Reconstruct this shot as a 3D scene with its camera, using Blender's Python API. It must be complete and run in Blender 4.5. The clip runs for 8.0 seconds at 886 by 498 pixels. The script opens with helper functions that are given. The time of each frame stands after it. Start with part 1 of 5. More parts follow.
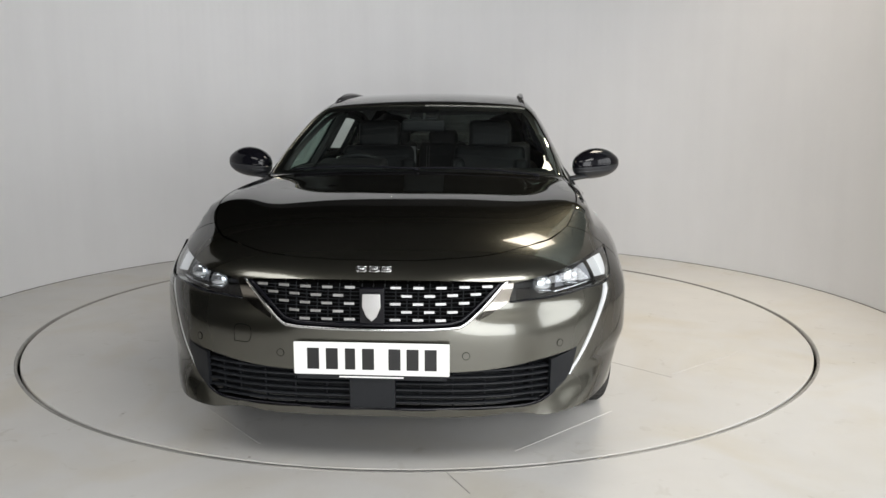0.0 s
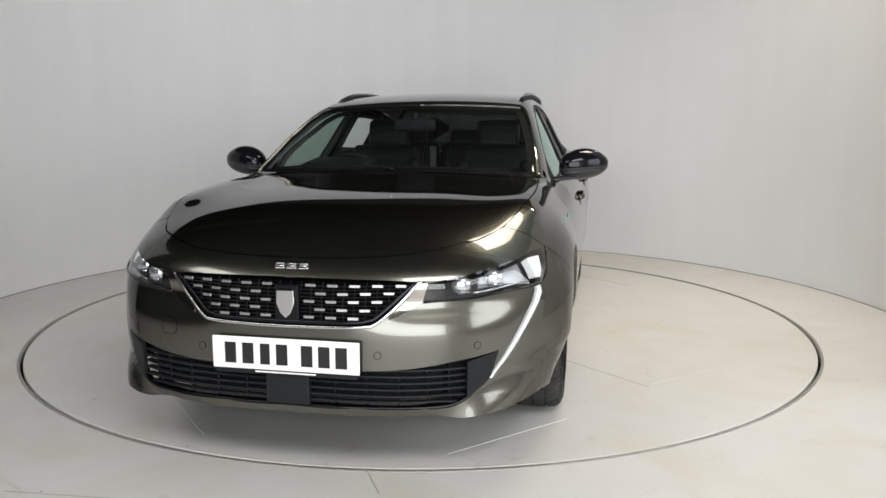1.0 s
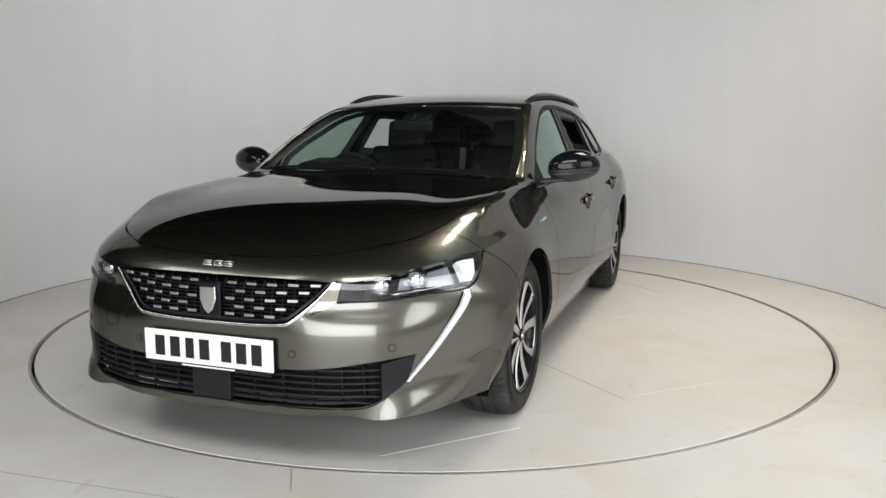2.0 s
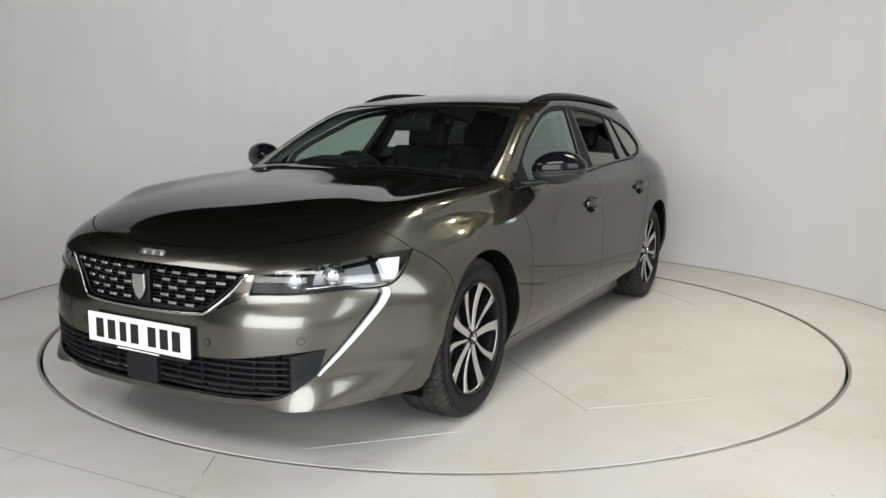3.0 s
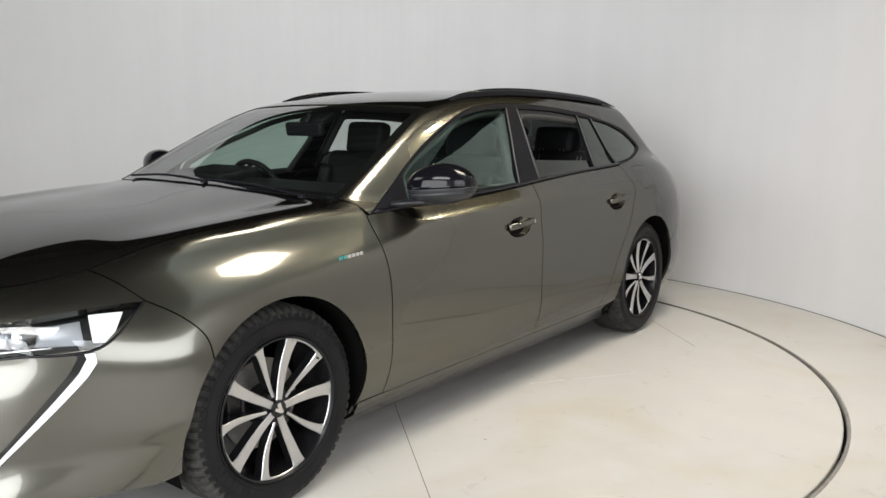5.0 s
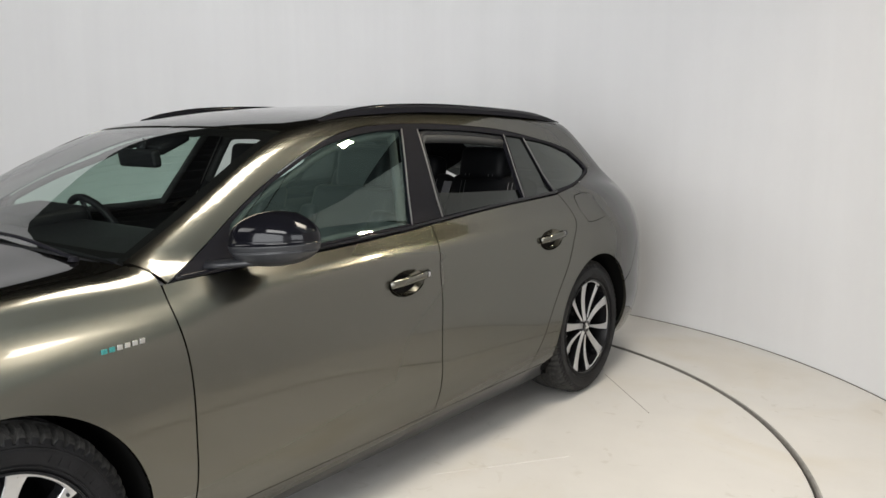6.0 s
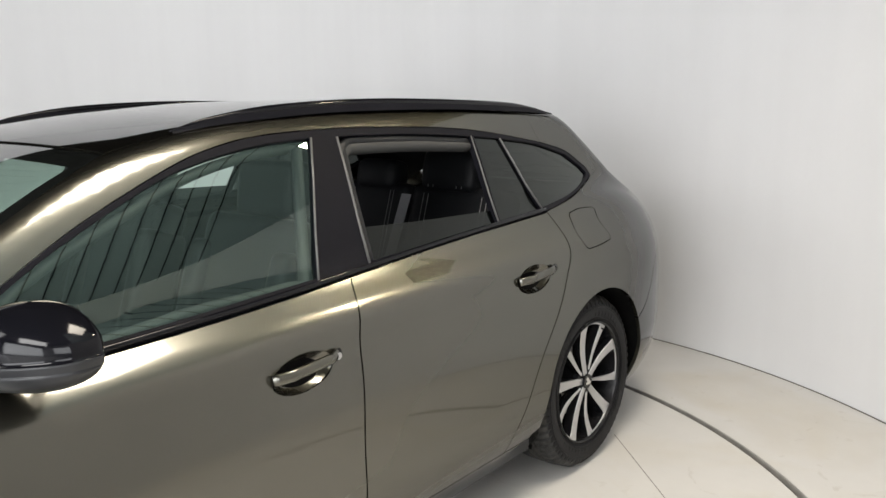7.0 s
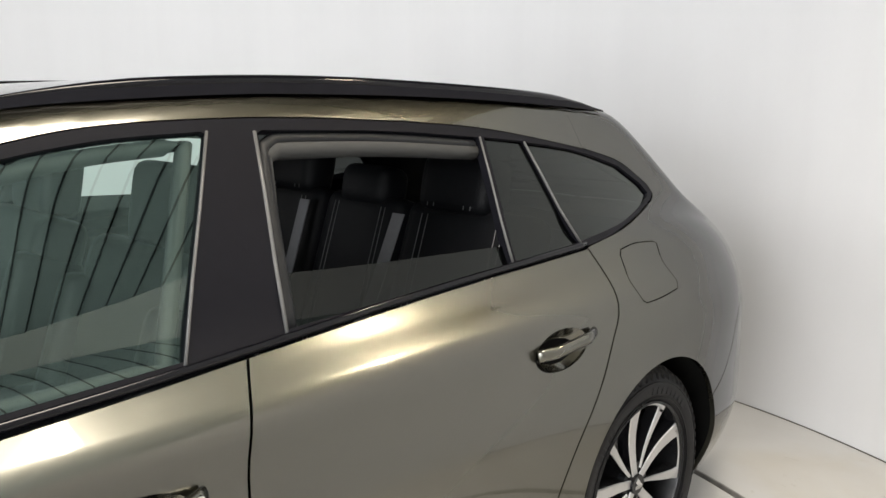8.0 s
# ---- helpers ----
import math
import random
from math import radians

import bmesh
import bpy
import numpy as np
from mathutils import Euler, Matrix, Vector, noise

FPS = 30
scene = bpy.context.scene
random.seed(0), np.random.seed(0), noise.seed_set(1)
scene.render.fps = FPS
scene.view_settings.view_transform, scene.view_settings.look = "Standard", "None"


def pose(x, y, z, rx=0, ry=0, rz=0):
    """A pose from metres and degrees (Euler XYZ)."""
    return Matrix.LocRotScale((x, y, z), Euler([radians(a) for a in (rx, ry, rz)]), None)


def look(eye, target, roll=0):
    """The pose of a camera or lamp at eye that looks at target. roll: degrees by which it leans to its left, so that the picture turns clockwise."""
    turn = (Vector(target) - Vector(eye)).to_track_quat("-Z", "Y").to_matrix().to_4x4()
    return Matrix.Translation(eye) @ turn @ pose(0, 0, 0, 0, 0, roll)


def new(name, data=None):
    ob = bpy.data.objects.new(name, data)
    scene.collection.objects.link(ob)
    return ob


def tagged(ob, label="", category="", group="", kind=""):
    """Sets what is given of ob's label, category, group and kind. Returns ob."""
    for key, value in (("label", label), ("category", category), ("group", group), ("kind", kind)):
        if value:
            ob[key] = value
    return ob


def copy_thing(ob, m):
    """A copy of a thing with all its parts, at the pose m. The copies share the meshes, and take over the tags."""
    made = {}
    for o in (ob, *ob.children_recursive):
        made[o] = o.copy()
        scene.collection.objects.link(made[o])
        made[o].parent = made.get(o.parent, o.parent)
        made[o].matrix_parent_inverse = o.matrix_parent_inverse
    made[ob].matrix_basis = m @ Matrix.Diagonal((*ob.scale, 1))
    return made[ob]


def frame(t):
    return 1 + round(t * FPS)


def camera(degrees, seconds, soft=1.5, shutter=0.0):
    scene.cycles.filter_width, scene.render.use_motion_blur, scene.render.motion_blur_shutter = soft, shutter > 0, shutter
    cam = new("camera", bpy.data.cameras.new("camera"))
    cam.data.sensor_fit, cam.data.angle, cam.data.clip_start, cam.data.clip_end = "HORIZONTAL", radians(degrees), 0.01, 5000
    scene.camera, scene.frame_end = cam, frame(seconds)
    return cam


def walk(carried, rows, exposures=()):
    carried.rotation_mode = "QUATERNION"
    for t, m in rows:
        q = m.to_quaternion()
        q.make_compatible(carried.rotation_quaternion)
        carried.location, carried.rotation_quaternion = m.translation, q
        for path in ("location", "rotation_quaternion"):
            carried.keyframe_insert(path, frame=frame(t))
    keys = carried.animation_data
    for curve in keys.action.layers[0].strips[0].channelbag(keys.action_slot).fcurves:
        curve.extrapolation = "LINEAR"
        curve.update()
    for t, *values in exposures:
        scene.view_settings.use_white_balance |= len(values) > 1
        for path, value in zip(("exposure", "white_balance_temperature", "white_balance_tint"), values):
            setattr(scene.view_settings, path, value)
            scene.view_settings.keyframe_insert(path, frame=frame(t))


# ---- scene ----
# ---- camera and its walk ----
cam = camera(58.4, 8.0)
PATH = [
    (0, (0.406, -4.872, 1.221), (0.274, -2.902, 0.906), 0.1),
    (0.5, (0.679, -4.846, 1.219), (0.444, -2.885, 0.903), 0.4),
    (1, (1.018, -4.771, 1.212), (0.633, -2.834, 0.900), 0.1),
    (2.5, (1.964, -4.429, 1.208), (1.158, -2.624, 0.901), 0.4),
    (3, (2.283, -4.256, 1.197), (1.334, -2.522, 0.892), 0.8),
    (3.5, (2.530, -4.019, 1.201), (1.459, -2.359, 0.886), 0.8),
    (4, (2.652, -3.737, 1.233), (1.531, -2.111, 0.916), -0.1),
    (5.5, (2.768, -2.556, 1.277), (1.547, -1.005, 0.953), 0.7),
    (6, (2.646, -2.077, 1.331), (1.438, -0.514, 1.018), 0.1),
    (6.5, (2.470, -1.599, 1.374), (1.257, -0.042, 1.053), 0.2),
    (7, (2.286, -1.168, 1.419), (1.032, 0.342, 1.038), -0.9),
    (7.5, (2.084, -0.767, 1.407), (0.787, 0.703, 1.011), -0.3),
    (8, (1.886, -0.424, 1.368), (0.515, 0.983, 0.997), 0.5),
]
EXPOSURES = [(0.0, -0.14), (3.0, -0.14), (4.0, -0.02), (5.5, 0.07), (7.0, 0.26), (8.0, 0.46)]
walk(cam, [(t, look(eye, target, roll)) for t, eye, target, roll in PATH], EXPOSURES)


# ---- light ----
world = bpy.data.worlds.new("world")
world.use_nodes = True
scene.world = world
world.node_tree.nodes["Background"].inputs[0].default_value = (0.75, 0.82, 0.9, 1)
world.node_tree.nodes["Background"].inputs[1].default_value = 0.15


def area_lamp(eye, target, size_x, size_y, watts, colour, spread=180):
    data = bpy.data.lights.new("area_lamp", "AREA")
    data.shape, data.size, data.size_y, data.energy, data.color, data.spread = "RECTANGLE", size_x, size_y, watts, colour, radians(spread)
    ob = new("area_lamp", data)
    ob.matrix_world = look(eye, target)
    return ob


WARM, COOL = (1.0, 0.82, 0.52), (0.96, 0.98, 1.0)
# daylight: one wide open gateway at the hall's south end, a broad window band in its east wall
DOORWAYS = [((2.2, -8.85, 1.8), (2.2, 3.0, 1.8), 6.2, 3.2, 425), ((5.44, -2.8, 1.95), (-3.0, -2.8, 1.4), 4.8, 2.5, 180)]
for eye, aim, wide, high, watts in DOORWAYS:
    area_lamp(eye, aim, wide, high, watts, COOL)
# fill panels added under the roof: two in front, one warmer above the flank
FILL_PANELS = [((-2.5, -5.0, 4.0), (0.5, 0.0, 0.0), 3.2, 1.5, 12, (1.0, 0.995, 0.985), 180), ((2.3, -5.4, 4.0), (-0.6, 0.3, 0.0), 3.2, 1.5, 125, (1.0, 0.995, 0.985), 180), ((1.8, 0.75, 4.25), (1.6, 0.4, 0.0), 1.2, 1.2, 34, (1.0, 0.90, 0.76), 95)]
for eye, aim, wide, high, watts, tint, spread in FILL_PANELS:
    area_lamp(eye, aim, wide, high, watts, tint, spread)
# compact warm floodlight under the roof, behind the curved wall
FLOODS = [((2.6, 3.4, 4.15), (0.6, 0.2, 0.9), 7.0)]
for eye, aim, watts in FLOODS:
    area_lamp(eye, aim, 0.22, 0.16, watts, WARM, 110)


# ---- materials ----
def material(name, colour, rough=0.5, metal=0.0, coat=0.0, vary=0.0, scale=8.0, bump=0.0, bump_scale=60.0, spec=0.5):
    """A principled surface with colour variation at two scales and fine relief."""
    m = bpy.data.materials.new(name)
    m.use_nodes = True
    nt = m.node_tree
    b = nt.nodes["Principled BSDF"]
    b.inputs["Base Color"].default_value = (*colour, 1)
    b.inputs["Roughness"].default_value = rough
    b.inputs["Metallic"].default_value = metal
    b.inputs["Coat Weight"].default_value = coat
    b.inputs["Coat Roughness"].default_value = 0.03
    b.inputs["Specular IOR Level"].default_value = spec
    tc = nt.nodes.new("ShaderNodeTexCoord")
    if vary:
        n1, n2 = nt.nodes.new("ShaderNodeTexNoise"), nt.nodes.new("ShaderNodeTexNoise")
        n1.inputs["Scale"].default_value, n1.inputs["Detail"].default_value = scale, 4
        n2.inputs["Scale"].default_value, n2.inputs["Detail"].default_value = scale * 0.13, 3
        add = nt.nodes.new("ShaderNodeMath")
        add.operation = "ADD"
        ramp = nt.nodes.new("ShaderNodeMapRange")
        ramp.inputs[1].default_value, ramp.inputs[2].default_value = 0.6, 1.4
        ramp.inputs[3].default_value, ramp.inputs[4].default_value = 1 - vary, 1 + vary
        mix = nt.nodes.new("ShaderNodeVectorMath")
        mix.operation = "SCALE"
        mix.inputs[0].default_value = colour
        for n in (n1, n2):
            nt.links.new(tc.outputs["Object"], n.inputs["Vector"])
        nt.links.new(n1.outputs[0], add.inputs[0])
        nt.links.new(n2.outputs[0], add.inputs[1])
        nt.links.new(add.outputs[0], ramp.inputs[0])
        nt.links.new(ramp.outputs[0], mix.inputs["Scale"])
        nt.links.new(mix.outputs[0], b.inputs["Base Color"])
    if bump:
        n3, bp = nt.nodes.new("ShaderNodeTexNoise"), nt.nodes.new("ShaderNodeBump")
        n3.inputs["Scale"].default_value, n3.inputs["Detail"].default_value = bump_scale, 4
        bp.inputs["Strength"].default_value, bp.inputs["Distance"].default_value = bump, 0.01
        nt.links.new(tc.outputs["Object"], n3.inputs["Vector"])
        nt.links.new(n3.outputs[0], bp.inputs["Height"])
        nt.links.new(bp.outputs[0], b.inputs["Normal"])
    return m


def glass(name, tint, rough=0.0, gloss=0.055, sheen=(1, 1, 1)):
    m = bpy.data.materials.new(name)
    m.use_nodes = True
    nt = m.node_tree
    nt.nodes.remove(nt.nodes["Principled BSDF"])
    out = nt.nodes["Material Output"]
    tr, gl, mix, lw, pw, ma = (nt.nodes.new("ShaderNode" + k) for k in ("BsdfTransparent", "BsdfGlossy", "MixShader", "LayerWeight", "Math", "Math"))
    tr.inputs[0].default_value = (*tint, 1)
    gl.inputs[0].default_value = (*sheen, 1)
    gl.inputs["Roughness"].default_value = rough
    lw.inputs[0].default_value = 0.5
    pw.operation, ma.operation = "POWER", "MULTIPLY_ADD"
    pw.inputs[1].default_value = 4.0
    ma.inputs[1].default_value, ma.inputs[2].default_value = 0.9, gloss
    nt.links.new(lw.outputs["Facing"], pw.inputs[0])
    nt.links.new(pw.outputs[0], ma.inputs[0])
    nt.links.new(ma.outputs[0], mix.inputs[0])
    nt.links.new(tr.outputs[0], mix.inputs[1])
    nt.links.new(gl.outputs[0], mix.inputs[2])
    nt.links.new(mix.outputs[0], out.inputs[0])
    return m


def emitter(name, colour, strength):
    m = bpy.data.materials.new(name)
    m.use_nodes = True
    b = m.node_tree.nodes["Principled BSDF"]
    b.inputs["Base Color"].default_value = (*colour, 1)
    b.inputs["Emission Color"].default_value = (*colour, 1)
    b.inputs["Emission Strength"].default_value = strength
    return m


def car_paint():
    """Dark olive-grey metallic lacquer: fine flakes under a clear coat."""
    m = material("olive_metallic_paint", (0.114, 0.114, 0.102), 0.3, 1.0, 1.0)
    nt = m.node_tree
    b = nt.nodes["Principled BSDF"]
    tc = nt.nodes.new("ShaderNodeTexCoord")
    v = nt.nodes.new("ShaderNodeTexVoronoi")
    v.inputs["Scale"].default_value = 900
    nt.links.new(tc.outputs["Object"], v.inputs["Vector"])
    r = nt.nodes.new("ShaderNodeMapRange")
    r.inputs[3].default_value, r.inputs[4].default_value = 0.18, 0.20
    b.inputs["Coat IOR"].default_value = 1.48
    b.inputs["Specular Tint"].default_value = (0.04, 0.04, 0.04, 1)
    nt.links.new(v.outputs["Color"], r.inputs[0])
    nt.links.new(r.outputs[0], b.inputs["Roughness"])
    # a share of coarse flakes scatters more widely and more golden
    wide, mix = nt.nodes.new("ShaderNodeBsdfPrincipled"), nt.nodes.new("ShaderNodeMixShader")
    wide.inputs["Base Color"].default_value = (0.215, 0.205, 0.165, 1)
    wide.inputs["Specular Tint"].default_value = (0.04, 0.04, 0.04, 1)
    wide.inputs["Metallic"].default_value, wide.inputs["Roughness"].default_value = 1.0, 0.33
    wide.inputs["Coat Weight"].default_value, wide.inputs["Coat Roughness"].default_value, wide.inputs["Coat IOR"].default_value = 1.0, 0.03, 1.48
    mix.inputs[0].default_value = 0.25
    nt.links.new(b.outputs[0], mix.inputs[1])
    nt.links.new(wide.outputs[0], mix.inputs[2])
    nt.links.new(mix.outputs[0], nt.nodes["Material Output"].inputs[0])
    return m


def streaked_wall():
    """White wall paint with faint upright roller streaks and broad patches."""
    m = material("white_wall_paint", (0.75, 0.75, 0.76), 0.75, 0, 0, 0.02, 3.0, 0.04, 40)
    nt = m.node_tree
    b = nt.nodes["Principled BSDF"]
    tc, mp, n, r, mix = (nt.nodes.new("ShaderNode" + k) for k in ("TexCoord", "Mapping", "TexNoise", "MapRange", "Mix"))
    mp.inputs["Scale"].default_value = (5, 5, 0.5)
    n.inputs["Scale"].default_value, n.inputs["Detail"].default_value = 1.0, 5
    r.inputs[1].default_value, r.inputs[2].default_value = 0.35, 0.70
    mix.data_type, mix.blend_type = "RGBA", "MULTIPLY"
    mix.inputs[0].default_value = 1.0
    r.inputs[3].default_value, r.inputs[4].default_value = 1.0, 0.972
    src = b.inputs["Base Color"].links[0].from_socket
    nt.links.new(tc.outputs["Object"], mp.inputs[0])
    nt.links.new(mp.outputs[0], n.inputs["Vector"])
    nt.links.new(n.outputs[0], r.inputs[0])
    nt.links.new(src, mix.inputs[6])
    nt.links.new(r.outputs[0], mix.inputs[7])
    nt.links.new(mix.outputs[2], b.inputs["Base Color"])
    return m


def scuffed_floor():
    """Grey-white floor paint with soft yellowed patches, scuffs and small specks."""
    m = material("grey_white_floor_paint", (0.61, 0.598, 0.575), 0.42, 0, 0, 0.045, 5.0, 0.05, 35)
    nt = m.node_tree
    b = nt.nodes["Principled BSDF"]
    tc = nt.nodes.new("ShaderNodeTexCoord")
    src = b.inputs["Base Color"].links[0].from_socket
    for kind, scale, lo, hi, tint in (("Noise", 1.3, 0.50, 0.75, (0.95, 0.915, 0.84, 1)), ("Noise", 9.0, 0.64, 0.72, (0.90, 0.89, 0.87, 1)), ("Voronoi", 4.0, 0.030, 0.018, (0.55, 0.53, 0.50, 1))):
        n, r, mix = (nt.nodes.new("ShaderNode" + k) for k in ("Tex" + kind, "MapRange", "Mix"))
        n.inputs["Scale"].default_value = scale
        if kind == "Noise":
            n.inputs["Detail"].default_value, n.inputs["Distortion"].default_value = 5, 1.2
        r.inputs[1].default_value, r.inputs[2].default_value = lo, hi
        mix.data_type, mix.blend_type = "RGBA", "MULTIPLY"
        mix.inputs[7].default_value = tint
        nt.links.new(tc.outputs["Object"], n.inputs["Vector"])
        nt.links.new(n.outputs[0], r.inputs[0])
        nt.links.new(r.outputs[0], mix.inputs[0])
        nt.links.new(src, mix.inputs[6])
        src = mix.outputs[2]
    nt.links.new(src, b.inputs["Base Color"])
    return m


PAINT = car_paint()
GLOSS_BLACK = material("gloss_black", (0.005, 0.005, 0.007), 0.10, 0, 0.0, spec=0.28)
SATIN_BLACK = material("satin_black_plastic", (0.010, 0.011, 0.013), 0.45, 0, 0, 0.15, 30, 0.05, 300, 0.25)
TRIM_BLACK = material("window_trim_black", (0.009, 0.009, 0.012), 0.5, 0, 0, 0.1, 40, 0.02, 400, 0.06)
TRIM_EDGE = material("satin_trim_edge", (0.12, 0.12, 0.118), 0.4)
RUBBER = material("tyre_sidewall_rubber", (0.008, 0.008, 0.009), 0.5, 0, 0, 0.5, 14, 0.08, 200, 0.18)
TREAD = material("dusty_tread_rubber", (0.038, 0.037, 0.035), 0.85, 0, 0, 0.7, 70, 0.5, 220, 0.25)
DARK = material("dark_inner", (0.004, 0.004, 0.004), 0.9, spec=0.05)
CHROME = material("chrome", (0.75, 0.75, 0.76), 0.09, 1.0)
SATIN_CHROME = material("satin_chrome", (0.62, 0.62, 0.63), 0.2, 1.0)
DARK_CHROME = material("dark_chrome", (0.34, 0.315, 0.28), 0.12, 1.0)
MACHINED = material("machined_alloy", (0.56, 0.56, 0.565), 0.36, 0.9, 0.2, 0.06, 60)
ALLOY_BLACK = material("gloss_black_alloy", (0.009, 0.009, 0.010), 0.25, 0, 0.0, spec=0.3)
STEEL = material("brake_steel", (0.28, 0.27, 0.26), 0.45, 1.0, 0, 0.3, 40)
WALL_WHITE = streaked_wall()
FLOOR_PAINT = scuffed_floor()
JOINT = material("grey_joint", (0.16, 0.145, 0.125), 0.7)
RING_METAL = material("ring_metal", (0.35, 0.34, 0.32), 0.45, 0.6, 0, 0.25, 30)
ROOF_SHEET = material("grey_roof_sheet", (0.05, 0.05, 0.049), 0.6, 0, 0, 0.2, 6)
# east wall paler than the others, to brighten what the car's flank reflects
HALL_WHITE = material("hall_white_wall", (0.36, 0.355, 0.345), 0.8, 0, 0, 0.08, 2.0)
# colour darkened in place of the unlit hall's shade
HALL_GLOOM = material("hall_gloom_grey", (0.05, 0.05, 0.049), 0.8, 0, 0, 0.1, 2.0)
LEATHER = material("black_leather", (0.008, 0.0085, 0.010), 0.5, 0, 0, 0.2, 30, 0.15, 220, 0.22)
STITCH = material("grey_stitch", (0.22, 0.22, 0.225), 0.7)
BELT = material("grey_seat_belt", (0.24, 0.24, 0.25), 0.7, 0, 0, 0.1, 60)
HEADLINER = material("grey_headliner", (0.30, 0.30, 0.30), 0.9, 0, 0, 0.06, 60)
GLASS_CLEAR = glass("green_tinted_glass", (0.66, 0.82, 0.75), 0.0, 0.10, (0.80, 1.0, 0.93))
GLASS_WIND = glass("windscreen_glass", (0.70, 0.78, 0.74))
GLASS_DARK = glass("privacy_glass", (0.055, 0.06, 0.058), 0.0, 0.032, (0.95, 1.0, 0.95))
LENS = glass("clear_lens", (0.93, 0.95, 0.96))
PLATE_WHITE = material("reflective_white_plate", (0.82, 0.82, 0.80), 0.35)
PLATE_BLACK = material("plate_black", (0.01, 0.01, 0.01), 0.4)
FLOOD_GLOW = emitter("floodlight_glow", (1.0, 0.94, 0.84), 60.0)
# diffuser glow of the two added front fill panels
FILL_GLOW = emitter("fill_panel_glow", (1.0, 0.985, 0.96), 4.0)
# the added fill over the flank glows dimly, so its reflection stays faint
DIM_FILL_GLOW = emitter("dim_fill_glow", (1.0, 0.92, 0.80), 0.5)
# faint glow for the sheet added under the east roof
ROOF_GLOW = emitter("added_roof_glow", (0.85, 0.95, 0.93), 0.11)


# ---- building kit ----
def obj(name, verts, faces, mat, parent=None, label="", smooth=False, normals=None):
    me = bpy.data.meshes.new(name)
    me.from_pydata([tuple(v) for v in verts], [], [tuple(f) for f in faces])
    if isinstance(mat, (list, tuple)):
        for m in mat:
            me.materials.append(m)
    elif mat:
        me.materials.append(mat)
    if smooth or normals is not None:
        me.shade_smooth()
    if normals is not None:
        me.normals_split_custom_set_from_vertices([tuple(n) for n in normals])
    ob = new(name, me)
    if parent:
        ob.parent = parent
    if label:
        ob["label"] = label
    return ob


def part(name, bm, mat, parent=None, label="", smooth=False, bevel=0.0, segments=2):
    if bevel:
        edges = [e for e in bm.edges if len(e.link_faces) == 2 and e.calc_face_angle() > 0.6]
        bmesh.ops.bevel(bm, geom=edges, offset=bevel, segments=segments, profile=0.5, affect="EDGES", clamp_overlap=True)
    me = bpy.data.meshes.new(name)
    bm.to_mesh(me)
    bm.free()
    for m in mat if isinstance(mat, (list, tuple)) else [mat]:
        me.materials.append(m)
    if smooth:
        me.shade_smooth()
        me.set_sharp_from_angle(angle=radians(40))
    ob = new(name, me)
    if parent:
        ob.parent = parent
    if label:
        ob["label"] = label
    return ob


def empty(name, place=(0, 0, 0), **tags):
    ob = new(name)
    ob.location = place
    return tagged(ob, **tags)


def box(bm, centre, size, rot=None):
    m = Matrix.Translation(centre) @ (rot.to_4x4() if rot else Matrix()) @ Matrix.Diagonal((*size, 1))
    bmesh.ops.create_cube(bm, size=1.0, matrix=m)
    return bm


def cyl(bm, a, b, r1, r2=None, seg=24, cap=True):
    a, b = Vector(a), Vector(b)
    q = (b - a).to_track_quat("Z", "Y").to_matrix().to_4x4()
    bmesh.ops.create_cone(bm, cap_ends=cap, segments=seg, radius1=r1, radius2=r1 if r2 is None else r2, depth=(b - a).length, matrix=Matrix.Translation((a + b) / 2) @ q)
    return bm


def spline(keys):
    """A smooth curve through (x, value) keys."""
    xs, ys = (np.array(k, float) for k in zip(*keys))
    h, d = np.diff(xs), np.diff(ys) / np.diff(xs)
    m = np.r_[d[0], [0 if a * b <= 0 else 2 * a * b / (a + b) for a, b in zip(d, d[1:])], d[-1]]

    def at(x):
        x = np.clip(np.asarray(x, float), xs[0], xs[-1])
        i = np.clip(np.searchsorted(xs, x) - 1, 0, len(h) - 1)
        t = (x - xs[i]) / h[i]
        return (2 * t**3 - 3 * t**2 + 1) * ys[i] + (t**3 - 2 * t**2 + t) * h[i] * m[i] + (3 * t**2 - 2 * t**3) * ys[i + 1] + (t**3 - t**2) * h[i] * m[i + 1]

    return at


# ---- the car's skin as one smooth field, zero on the surface ----
hood_top = spline([(-2.4, 0.890), (-2.2, 0.908), (-1.8, 0.928), (-1.4, 0.949), (-1, 0.992), (-0.85, 1.008), (-0.5, 1.050), (0, 1.090), (1, 1.100), (1.6, 1.137), (2.4, 1.173)])
belt_half = spline([(-1.2, 0.735), (-1, 0.748), (-0.6, 0.778), (0, 0.795), (0.6, 0.790), (1.2, 0.771), (1.7, 0.733), (2.1, 0.685), (2.5, 0.624)])
roof_top = spline([(-0.6, 1.268), (-0.2, 1.348), (0.1, 1.388), (0.5, 1.410), (1, 1.412), (1.5, 1.386), (2, 1.316), (2.4, 1.237)])


def ease(t):
    t = np.clip(t, 0, 1)
    return t * t * (3 - 2 * t)


